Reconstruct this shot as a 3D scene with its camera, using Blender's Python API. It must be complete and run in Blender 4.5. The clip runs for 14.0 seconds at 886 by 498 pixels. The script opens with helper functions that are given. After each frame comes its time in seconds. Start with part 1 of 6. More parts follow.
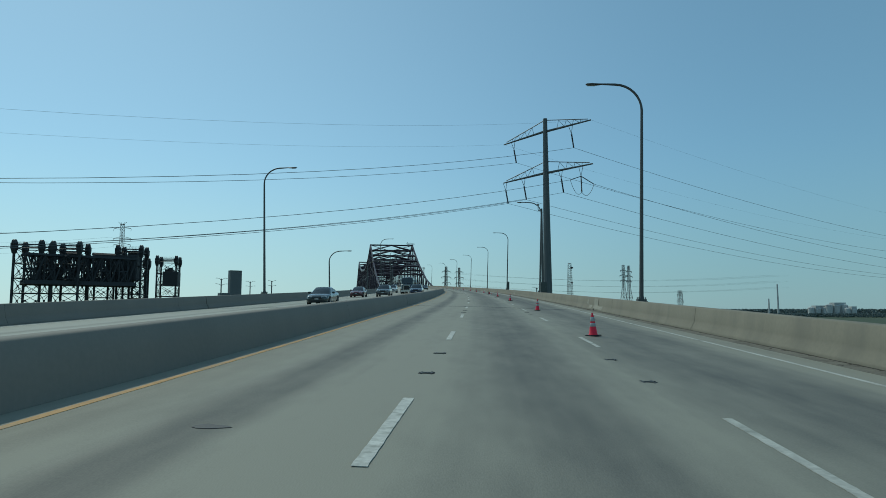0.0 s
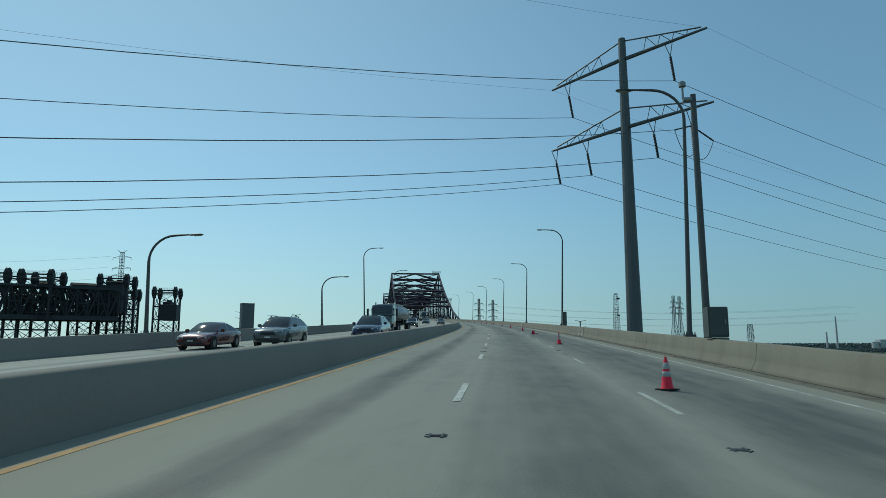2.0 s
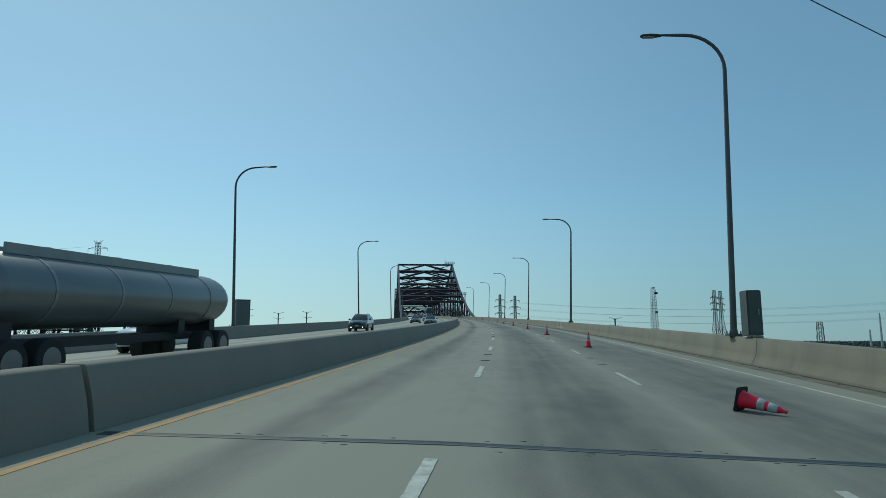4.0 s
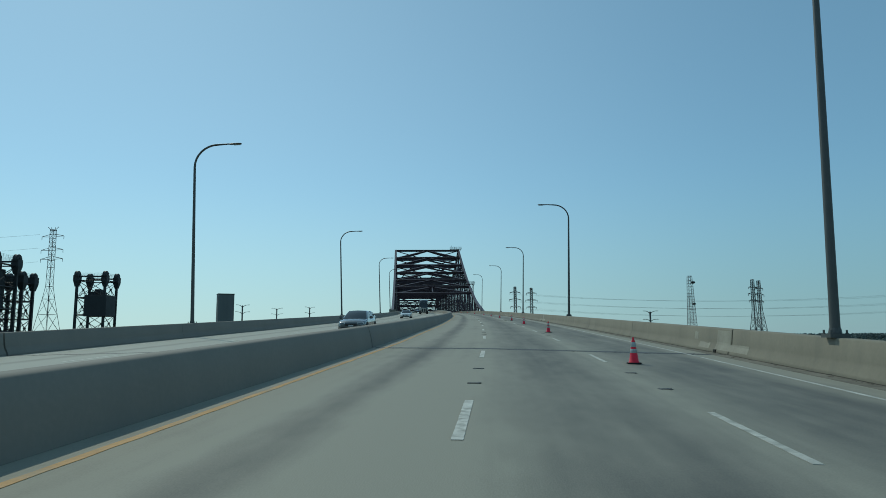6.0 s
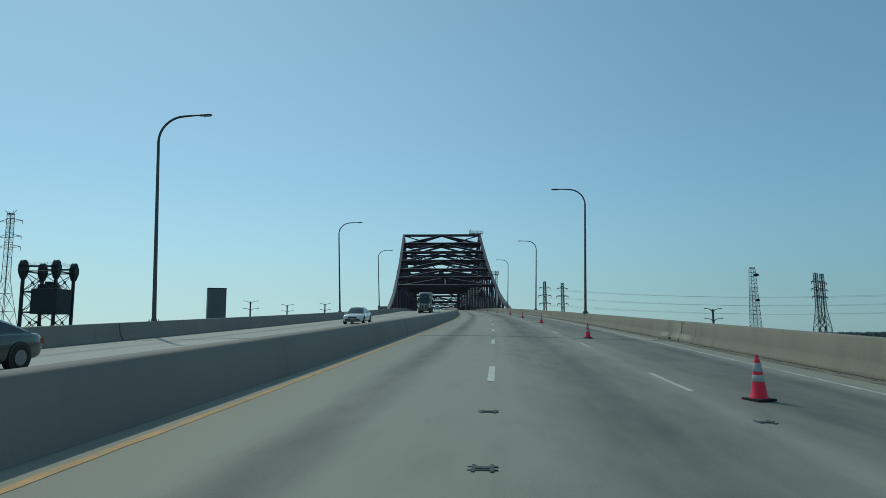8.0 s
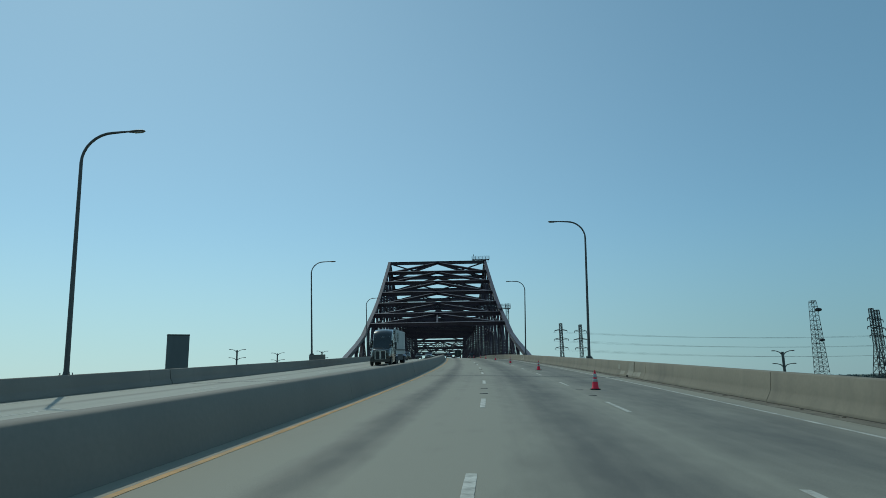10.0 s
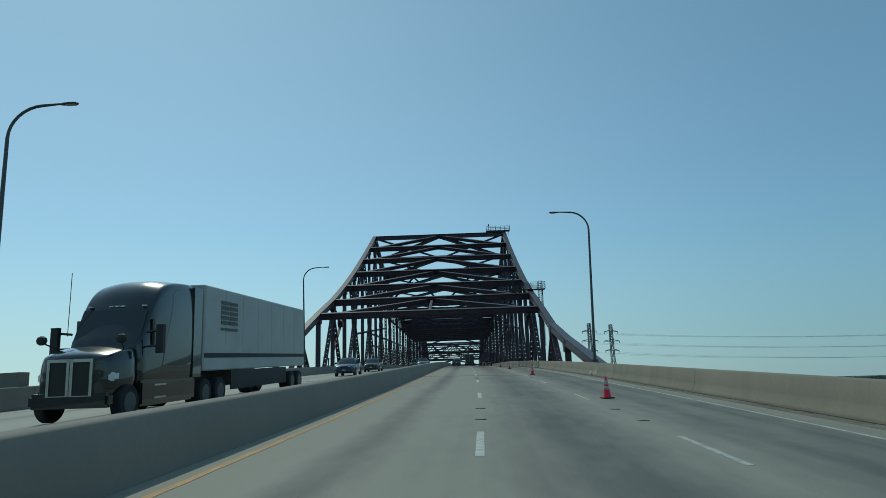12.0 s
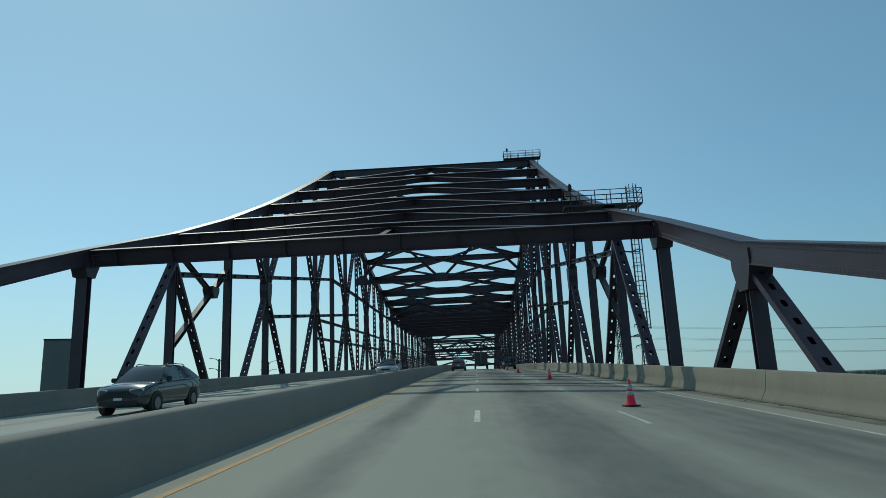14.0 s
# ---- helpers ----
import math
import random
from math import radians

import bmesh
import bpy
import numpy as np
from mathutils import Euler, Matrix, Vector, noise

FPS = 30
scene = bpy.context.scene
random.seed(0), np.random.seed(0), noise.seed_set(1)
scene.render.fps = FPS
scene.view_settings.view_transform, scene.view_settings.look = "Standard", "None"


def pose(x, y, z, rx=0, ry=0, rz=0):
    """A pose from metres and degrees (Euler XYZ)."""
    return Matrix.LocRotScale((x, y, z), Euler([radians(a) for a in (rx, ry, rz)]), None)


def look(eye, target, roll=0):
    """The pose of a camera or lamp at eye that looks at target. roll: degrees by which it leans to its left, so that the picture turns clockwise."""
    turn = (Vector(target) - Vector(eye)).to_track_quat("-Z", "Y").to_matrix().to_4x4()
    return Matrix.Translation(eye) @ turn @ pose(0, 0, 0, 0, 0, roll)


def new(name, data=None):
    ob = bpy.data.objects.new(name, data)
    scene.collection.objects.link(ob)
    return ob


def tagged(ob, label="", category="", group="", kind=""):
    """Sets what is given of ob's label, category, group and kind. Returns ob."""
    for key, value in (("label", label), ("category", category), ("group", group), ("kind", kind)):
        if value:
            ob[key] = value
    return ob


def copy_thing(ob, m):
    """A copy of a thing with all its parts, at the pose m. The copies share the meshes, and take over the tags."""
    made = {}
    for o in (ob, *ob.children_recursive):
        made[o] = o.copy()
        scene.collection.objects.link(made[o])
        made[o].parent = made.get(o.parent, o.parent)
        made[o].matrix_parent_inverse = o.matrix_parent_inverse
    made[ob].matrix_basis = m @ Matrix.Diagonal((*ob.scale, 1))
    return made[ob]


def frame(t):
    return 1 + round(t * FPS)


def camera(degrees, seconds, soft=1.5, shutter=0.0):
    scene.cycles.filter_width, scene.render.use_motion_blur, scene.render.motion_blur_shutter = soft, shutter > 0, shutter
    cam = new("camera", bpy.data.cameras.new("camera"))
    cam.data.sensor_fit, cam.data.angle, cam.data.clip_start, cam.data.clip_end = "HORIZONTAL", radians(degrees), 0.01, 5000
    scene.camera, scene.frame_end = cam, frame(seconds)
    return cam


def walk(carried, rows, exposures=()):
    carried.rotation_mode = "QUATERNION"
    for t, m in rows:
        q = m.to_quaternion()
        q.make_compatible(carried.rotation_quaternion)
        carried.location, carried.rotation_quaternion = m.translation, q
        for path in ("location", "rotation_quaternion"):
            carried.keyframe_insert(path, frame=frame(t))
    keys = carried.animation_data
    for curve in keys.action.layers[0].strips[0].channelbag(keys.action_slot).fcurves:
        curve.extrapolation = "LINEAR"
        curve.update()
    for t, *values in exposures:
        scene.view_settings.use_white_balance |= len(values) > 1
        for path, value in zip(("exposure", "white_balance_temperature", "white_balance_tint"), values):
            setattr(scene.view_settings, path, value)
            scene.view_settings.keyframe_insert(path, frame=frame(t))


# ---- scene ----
cam = camera(69.7, 14.0, 0.75)
# t, x, y, z, pitch, roll, yaw of the car-borne camera
ROWS = [
    (0.0, 0.001, -0.000, 1.480, 5.339, 0.073, -9.962),
    (0.5, 3.261, 13.156, 1.951, 6.780, 0.121, -9.554),
    (1.0, 6.442, 26.468, 2.427, 7.651, 0.166, -8.744),
    (1.5, 9.549, 39.965, 2.910, 8.237, 0.154, -7.830),
    (2.0, 12.576, 53.633, 3.399, 8.347, 0.136, -6.828),
    (2.5, 15.506, 67.359, 3.892, 8.259, -0.089, -6.052),
    (2.7, 16.647, 72.851, 4.089, 8.249, -0.133, -5.754),
    (4.8, 28.173, 130.612, 6.204, 8.074, 0.584, -4.243),
    (5.0, 29.130, 136.152, 6.415, 8.131, 0.714, -4.044),
    (5.5, 31.412, 150.059, 6.948, 7.971, 0.782, -3.763),
    (6.0, 33.540, 164.041, 7.487, 7.628, 0.589, -3.461),
    (6.5, 35.521, 178.035, 8.028, 7.137, 0.434, -2.911),
    (7.0, 37.331, 191.964, 8.565, 6.854, 0.234, -2.212),
    (7.5, 39.018, 205.881, 9.100, 6.874, 0.369, -1.491),
    (8.0, 40.614, 219.871, 9.638, 7.355, 0.421, -1.078),
    (8.5, 42.141, 233.908, 10.178, 8.250, 0.478, -0.965),
    (8.7, 42.721, 239.523, 10.395, 8.764, 0.512, -0.904),
    (10.8, 48.090, 298.628, 12.739, 12.019, 1.518, 0.472),
    (11.0, 48.442, 304.329, 12.969, 12.011, 1.478, 0.650),
    (11.5, 49.206, 318.747, 13.550, 12.004, 1.548, 1.114),
    (12.0, 49.800, 333.232, 14.135, 11.917, 1.770, 1.676),
    (12.5, 50.143, 347.725, 14.720, 11.790, 1.932, 2.142),
    (13.0, 50.491, 362.128, 15.301, 11.685, 2.172, 2.559),
    (13.5, 50.806, 376.511, 15.880, 11.671, 2.420, 2.820),
    (14.0, 51.095, 390.649, 16.449, 11.821, 2.429, 2.988),
]
walk(cam, [(t, pose(x, y, z, 90 + pitch, roll, yaw)) for t, x, y, z, pitch, roll, yaw in ROWS], [(0.0, 0.04, 6150, -6), (7.5, 0.03, 6150, -6), (8.5, -0.05, 6150, -6), (11.0, -0.05, 6150, -6), (12.0, -0.06, 6150, -6), (13.0, 0.0, 6150, -6), (14.0, 0.04, 6150, -6)])

# ---- sky and sun: afternoon sun ahead and to the left ----
SUN_EL, SUN_LEFT = 46.0, 29.0
world = bpy.data.worlds.new("sky")
scene.world = world
world.use_nodes = True
wn = world.node_tree
sky = wn.nodes.new("ShaderNodeTexSky")
sky.sky_type = "NISHITA"
sky.sun_disc = False
sky.sun_elevation = radians(SUN_EL)
sky.sun_rotation = radians(-SUN_LEFT)
sky.air_density, sky.dust_density, sky.ozone_density = 1.0, 0.15, 3.4
wn.nodes["Background"].inputs["Strength"].default_value = 0.09
# summer haze evens the clear sky out
haze = wn.nodes.new("ShaderNodeMix")
haze.data_type = "RGBA"
haze_tint = wn.nodes.new("ShaderNodeMix")
haze_tint.data_type = "RGBA"
haze_tint.inputs[6].default_value, haze_tint.inputs[7].default_value = (2.3, 3.6, 4.5, 1), (5.5, 6.95, 7.6, 1)
lift, band = wn.nodes.new("ShaderNodeSeparateXYZ"), wn.nodes.new("ShaderNodeMapRange")
way = wn.nodes.new("ShaderNodeTexCoord")
wn.links.new(way.outputs["Generated"], lift.inputs[0])
wn.links.new(lift.outputs["Z"], band.inputs["Value"])
band.interpolation_type = "SMOOTHSTEP"
band.inputs["From Min"].default_value, band.inputs["From Max"].default_value = 0.0, 0.25
band.inputs["To Min"].default_value, band.inputs["To Max"].default_value = 0.82, 0.46
wn.links.new(band.outputs[0], haze.inputs[0])
# the haze is brighter on the sun's side
facing, glare = wn.nodes.new("ShaderNodeVectorMath"), wn.nodes.new("ShaderNodeMapRange")
facing.operation = "DOT_PRODUCT"
facing.inputs[1].default_value = (-math.sin(radians(SUN_LEFT + 25)), math.cos(radians(SUN_LEFT + 25)), 0)
wn.links.new(way.outputs["Generated"], facing.inputs[0])
glare.interpolation_type = "SMOOTHSTEP"
glare.inputs["From Min"].default_value, glare.inputs["From Max"].default_value = -0.1, 1.0
wn.links.new(facing.outputs["Value"], glare.inputs["Value"])
wn.links.new(glare.outputs[0], haze_tint.inputs[0])
wn.links.new(haze_tint.outputs[2], haze.inputs[7])
tint = wn.nodes.new("ShaderNodeMix")
tint.data_type, tint.blend_type = "RGBA", "MULTIPLY"
tint.inputs[0].default_value = 1.0
tint.inputs[7].default_value = (0.91, 1.13, 1.175, 1)
wn.links.new(sky.outputs["Color"], tint.inputs[6])
wn.links.new(tint.outputs[2], haze.inputs[6])
wn.links.new(haze.outputs[2], wn.nodes["Background"].inputs["Color"])
sun = new("sun", bpy.data.lights.new("sun", "SUN"))
sun.data.energy, sun.data.angle, sun.data.color = 1.45, radians(0.6), (1.0, 0.91, 0.77)
sun.matrix_world = look((-60, 140, 120), (-60 + math.sin(radians(SUN_LEFT)), 140 - math.cos(radians(SUN_LEFT)), 120 - math.tan(radians(SUN_EL))))


# ---- materials ----
def mat(name, base, rough=0.7, metal=0.0, scale=3.0, vary=0.12, bump=0.15, fine=40.0, stain=None, stain_scale=0.4, coat=0.0, streak=None):
    """A surface with two scales of colour variation and a fine relief."""
    m = bpy.data.materials.new(name)
    m.use_nodes = True
    nt = m.node_tree
    n, l = nt.nodes, nt.links
    b = n["Principled BSDF"]
    b.inputs["Roughness"].default_value, b.inputs["Metallic"].default_value = rough, metal
    b.inputs["Coat Weight"].default_value = coat
    tc = n.new("ShaderNodeTexCoord")
    mp = n.new("ShaderNodeMapping")
    l.new(tc.outputs["Object"], mp.inputs["Vector"])
    if streak:
        mp.inputs["Scale"].default_value = streak
    big, small = n.new("ShaderNodeTexNoise"), n.new("ShaderNodeTexNoise")
    big.inputs["Scale"].default_value, big.inputs["Detail"].default_value = scale, 6
    small.inputs["Scale"].default_value, small.inputs["Detail"].default_value = fine, 4
    l.new(mp.outputs["Vector"], big.inputs["Vector"])
    l.new(tc.outputs["Object"], small.inputs["Vector"])
    mix = n.new("ShaderNodeMix")
    mix.data_type = "RGBA"
    lo = [max(0.0, c * (1 - 1.6 * vary)) for c in base]
    hi = [min(1.0, c * (1 + 1.6 * vary)) for c in base]
    mix.inputs[6].default_value, mix.inputs[7].default_value = (*lo, 1), (*hi, 1)
    l.new(big.outputs["Fac"], mix.inputs[0])
    out = mix.outputs[2]
    mix2 = n.new("ShaderNodeMix")
    mix2.data_type, mix2.blend_type = "RGBA", "MULTIPLY"
    ramp2 = n.new("ShaderNodeMapRange")
    ramp2.inputs["To Min"].default_value, ramp2.inputs["To Max"].default_value = 1 - vary, 1 + vary
    l.new(small.outputs["Fac"], ramp2.inputs["Value"])
    mix2.inputs[0].default_value = 1.0
    l.new(out, mix2.inputs[6])
    l.new(ramp2.outputs["Result"], mix2.inputs[7])
    out = mix2.outputs[2]
    if stain:
        st, rp = n.new("ShaderNodeTexNoise"), n.new("ShaderNodeValToRGB")
        st.inputs["Scale"].default_value, st.inputs["Detail"].default_value = stain_scale, 8
        l.new(mp.outputs["Vector"], st.inputs["Vector"])
        rp.color_ramp.elements[0].position, rp.color_ramp.elements[1].position = 0.5, 0.72
        rp.color_ramp.elements[0].color, rp.color_ramp.elements[1].color = (0, 0, 0, 1), (0.8, 0.8, 0.8, 1)
        l.new(st.outputs["Fac"], rp.inputs["Fac"])
        mix3 = n.new("ShaderNodeMix")
        mix3.data_type = "RGBA"
        mix3.inputs[7].default_value = (*stain, 1)
        l.new(rp.outputs["Color"], mix3.inputs[0])
        l.new(out, mix3.inputs[6])
        out = mix3.outputs[2]
    l.new(out, b.inputs["Base Color"])
    if bump:
        bp = n.new("ShaderNodeBump")
        bp.inputs["Strength"].default_value, bp.inputs["Distance"].default_value = bump, 0.02
        l.new(small.outputs["Fac"], bp.inputs["Height"])
        l.new(bp.outputs["Normal"], b.inputs["Normal"])
    return m


def glow(name, base, emit, power):
    m = mat(name, base, 0.3, bump=0)
    b = m.node_tree.nodes["Principled BSDF"]
    b.inputs["Emission Color"].default_value, b.inputs["Emission Strength"].default_value = (*emit, 1), power
    return m


def road_material(name, base, dark, lanes):
    """Worn concrete: long streaks along the road, a dark band about each given centre, patches and grain. UV holds
    metres across and along.
    """
    m = bpy.data.materials.new(name)
    m.use_nodes = True
    nt = m.node_tree
    n, l = nt.nodes, nt.links
    b = n["Principled BSDF"]
    b.inputs["Roughness"].default_value = 0.75
    b.inputs["Specular IOR Level"].default_value = 0.35
    uv = n.new("ShaderNodeUVMap")
    sep = n.new("ShaderNodeSeparateXYZ")
    l.new(uv.outputs["UV"], sep.inputs["Vector"])

    def noise_at(sx, sy, scale, detail=5):
        mp, t = n.new("ShaderNodeMapping"), n.new("ShaderNodeTexNoise")
        mp.inputs["Scale"].default_value = (sx, sy, 1)
        t.inputs["Scale"].default_value, t.inputs["Detail"].default_value = scale, detail
        l.new(uv.outputs["UV"], mp.inputs["Vector"])
        l.new(mp.outputs["Vector"], t.inputs["Vector"])
        return t.outputs["Fac"]

    def math_node(op, a, c=None):
        q = n.new("ShaderNodeMath")
        q.operation = op
        for i, v in enumerate((a, c)):
            if v is None:
                continue
            if isinstance(v, (int, float)):
                q.inputs[i].default_value = v
            else:
                l.new(v, q.inputs[i])
        return q.outputs[0]

    streaks, patches, grain = noise_at(2.2, 0.012, 1.0), noise_at(0.25, 0.05, 1.0), noise_at(60, 22, 1.0)
    blotch = noise_at(1.0, 0.35, 0.8, 8)
    bands = None
    for centre, wide in lanes:
        d = math_node("ABSOLUTE", math_node("SUBTRACT", sep.outputs["X"], centre))
        rng = n.new("ShaderNodeMapRange")
        rng.interpolation_type = "SMOOTHSTEP"
        rng.inputs["From Min"].default_value, rng.inputs["From Max"].default_value = 0.05, wide
        rng.inputs["To Min"].default_value, rng.inputs["To Max"].default_value = 1.0, 0.0
        l.new(d, rng.inputs["Value"])
        bands = rng.outputs["Result"] if bands is None else math_node("MAXIMUM", bands, rng.outputs["Result"])
    fac = math_node("MULTIPLY", bands, math_node("ADD", math_node("MULTIPLY", blotch, 0.7), 0.40))
    fac = math_node("ADD", fac, math_node("MULTIPLY", math_node("SUBTRACT", streaks, 0.5), 0.6))
    fac = math_node("ADD", fac, math_node("MULTIPLY", math_node("SUBTRACT", patches, 0.5), 1.0))
    fac = math_node("ADD", fac, math_node("MULTIPLY", math_node("SUBTRACT", grain, 0.5), 0.5))
    mottle = noise_at(0.9, 0.22, 1.0, 9)
    fac = math_node("ADD", fac, math_node("MULTIPLY", math_node("SUBTRACT", mottle, 0.5), 0.55))
    spots = noise_at(2.6, 0.9, 1.0, 7)
    fac = math_node("ADD", fac, math_node("MULTIPLY", math_node("SUBTRACT", spots, 0.5), 0.55))
    mix = n.new("ShaderNodeMix")
    mix.data_type = "RGBA"
    mix.clamp_factor = True
    mix.inputs[6].default_value, mix.inputs[7].default_value = (*base, 1), (*dark, 1)
    l.new(fac, mix.inputs[0])
    l.new(mix.outputs[2], b.inputs["Base Color"])
    bp = n.new("ShaderNodeBump")
    bp.inputs["Strength"].default_value, bp.inputs["Distance"].default_value = 0.25, 0.01
    l.new(grain, bp.inputs["Height"])
    l.new(bp.outputs["Normal"], b.inputs["Normal"])
    return m


def glass_material(name, tint):
    m = mat(name, tint, 0.05, vary=0.02, bump=0)
    m.node_tree.nodes["Principled BSDF"].inputs["Specular IOR Level"].default_value = 0.8
    return m


# narrow band in the left lane; wide ones darken the right lanes nearly throughout
ROAD = road_material("worn_concrete_road", (0.31, 0.296, 0.238), (0.12, 0.118, 0.104), [(-1.95, 0.8), (1.95, 2.1), (5.4, 2.5), (6.5, 1.2)])
ROAD_FAR = road_material("worn_concrete_far_road", (0.37, 0.365, 0.31), (0.23, 0.23, 0.195), [(-8.0, 0.8), (-11.7, 0.9), (-15.3, 0.8)])
CONCRETE = mat("barrier_concrete", (0.236, 0.214, 0.162), 0.85, scale=0.5, vary=0.12, bump=0.12, fine=9, stain=(0.18, 0.165, 0.13), stain_scale=0.9, streak=(1, 1, 0.25))
CONCRETE_MED = mat("median_concrete", (0.228, 0.208, 0.175), 0.85, scale=0.35, vary=0.09, bump=0.1, fine=12, stain=(0.205, 0.19, 0.165), stain_scale=0.5, streak=(1, 1, 0.25))
WHITE_LINE = mat("worn_white_line", (0.60, 0.59, 0.53), 0.75, scale=4, vary=0.2, bump=0.2, fine=22, stain=(0.27, 0.265, 0.22), stain_scale=6.0)
EDGE_LINE = mat("faded_white_line", (0.52, 0.51, 0.46), 0.75, scale=1.5, vary=0.25, bump=0.2, fine=18, stain=(0.25, 0.24, 0.21), stain_scale=1.2)
LANE_LINE = mat("scuffed_white_line", (0.50, 0.49, 0.43), 0.7, scale=3.0, vary=0.25, bump=0.2, fine=18, stain=(0.25, 0.245, 0.2), stain_scale=5.0)
YELLOW_LINE = mat("worn_yellow_line", (0.52, 0.29, 0.10), 0.7, scale=2.0, vary=0.25, bump=0.2, fine=14, stain=(0.29, 0.25, 0.18), stain_scale=1.6)
JOINT_STEEL = mat("worn_joint_steel", (0.11, 0.115, 0.11), 0.5, 0.3, scale=6, vary=0.3)
JOINT = mat("joint_steel_and_rubber", (0.04, 0.042, 0.042), 0.6, scale=4, vary=0.3)
STEEL_PAINT = mat("maroon_bridge_paint", (0.056, 0.037, 0.052), 0.42, scale=0.8, vary=0.22, bump=0.12, fine=12, stain=(0.05, 0.038, 0.044), stain_scale=0.6)
STEEL_PAINT.node_tree.nodes["Principled BSDF"].inputs["Specular IOR Level"].default_value = 0.4
POLE = mat("weathered_dark_steel", (0.10, 0.10, 0.095), 0.5, 0.3, scale=1.2, vary=0.15, bump=0.05)
GALV = mat("galvanised_steel", (0.26, 0.265, 0.26), 0.45, 0.5, scale=2, vary=0.15, bump=0.05)
DARK_STEEL = mat("sooty_black_steel", (0.03, 0.03, 0.032), 0.65, scale=0.3, vary=0.3, bump=0.1)
WIRE = mat("grey_cable", (0.16, 0.17, 0.18), 0.5, 0.5, bump=0)
ORANGE = mat("cone_orange", (0.82, 0.008, 0.042), 0.45, scale=6, vary=0.1, bump=0.05, stain=(0.6, 0.06, 0.05), stain_scale=5)
RUBBER = mat("black_rubber", (0.022, 0.022, 0.022), 0.85, scale=10, vary=0.2)
REFLECT = mat("grubby_reflective_collar", (0.42, 0.45, 0.44), 0.45, scale=8, vary=0.2, bump=0, stain=(0.25, 0.22, 0.2), stain_scale=6)
INSULATOR = mat("dark_insulator", (0.045, 0.05, 0.06), 0.35)
CABINET = mat("green_grey_cabinet_paint", (0.07, 0.085, 0.075), 0.5, scale=1.5, vary=0.15)
GROUND = mat("far_scrub_land", (0.055, 0.075, 0.035), 0.95, scale=0.004, vary=0.3, bump=0, fine=0.05, stain=(0.16, 0.15, 0.11), stain_scale=0.003)
# distance haze is mixed into this foliage colour: paler and bluer than leaves
TREES = mat("haze_toned_foliage", (0.1, 0.13, 0.125), 0.9, scale=0.02, vary=0.2, bump=0, fine=0.6)
SILO = mat("pale_silo_concrete", (0.5, 0.5, 0.48), 0.8, scale=0.1, vary=0.12, bump=0, stain=(0.26, 0.26, 0.26), stain_scale=0.08)
LENS = mat("lamp_lens", (0.35, 0.36, 0.35), 0.25, bump=0)
GLASS = glass_material("dark_car_glass", (0.015, 0.02, 0.022))
CHROME = mat("bright_metal", (0.6, 0.6, 0.6), 0.22, 1.0, bump=0)
ALLOY = mat("grey_alloy", (0.22, 0.22, 0.22), 0.4, 0.6, bump=0)
TYRE = mat("tyre_rubber", (0.018, 0.018, 0.018), 0.8, bump=0.1)
HEADLAMP = mat("headlamp_lens", (0.7, 0.72, 0.74), 0.12, bump=0)
TAILLAMP = mat("red_tail_lamp", (0.4, 0.02, 0.02), 0.2, bump=0)
TRIM_BLACK = mat("black_plastic_trim", (0.02, 0.02, 0.02), 0.6)
PLATE_BAR = mat("plate_white", (0.6, 0.6, 0.6), 0.5, bump=0)
LIT_LAMP = glow("lit_lamp", (0.8, 0.8, 0.75), (1.0, 0.97, 0.88), 3.0)


# ---- geometry helpers ----
def part(name, bm, material, parent=None, label="", smooth=False):
    me = bpy.data.meshes.new(name)
    bm.to_mesh(me)
    bm.free()
    me.materials.append(material)
    if smooth:
        for p in me.polygons:
            p.use_smooth = True
        me.set_sharp_from_angle(angle=radians(50))
    ob = new(name, me)
    if parent is not None:
        ob.parent = parent
    if label:
        ob["label"] = label
    return ob


def share(name, me, m, parent):
    ob = new(name, me)
    ob.parent = parent
    ob.matrix_basis = m
    return ob


def empty(name, m=None, label="", category="", group="", kind=""):
    e = new(name)
    if m is not None:
        e.matrix_basis = m
    return tagged(e, label, category, group, kind)


BOX_F = ((0, 3, 2, 1), (4, 5, 6, 7), (0, 1, 5, 4), (1, 2, 6, 5), (2, 3, 7, 6), (3, 0, 4, 7))


def box(bm, lo, hi, m=None):
    (x0, y0, z0), (x1, y1, z1) = lo, hi
    co = [(x0, y0, z0), (x1, y0, z0), (x1, y1, z0), (x0, y1, z0), (x0, y0, z1), (x1, y0, z1), (x1, y1, z1), (x0, y1, z1)]
    vs = [bm.verts.new(m @ Vector(c) if m else c) for c in co]
    for f in BOX_F:
        bm.faces.new([vs[i] for i in f])
    return vs


def axes(p, q, side):
    """A frame whose z runs from p to q and whose x lies as near side as can be."""
    p, q = Vector(p), Vector(q)
    d = (q - p).normalized()
    s = Vector(side)
    s = (s - d * s.dot(d)).normalized()
    u = d.cross(s)
    return Matrix(((s.x, u.x, d.x, p.x), (s.y, u.y, d.y, p.y), (s.z, u.z, d.z, p.z), (0, 0, 0, 1))), (q - p).length


def beam(bm, p, q, w, h, side=(1, 0, 0)):
    m, n = axes(p, q, side)
    box(bm, (-w / 2, -h / 2, 0), (w / 2, h / 2, n), m)


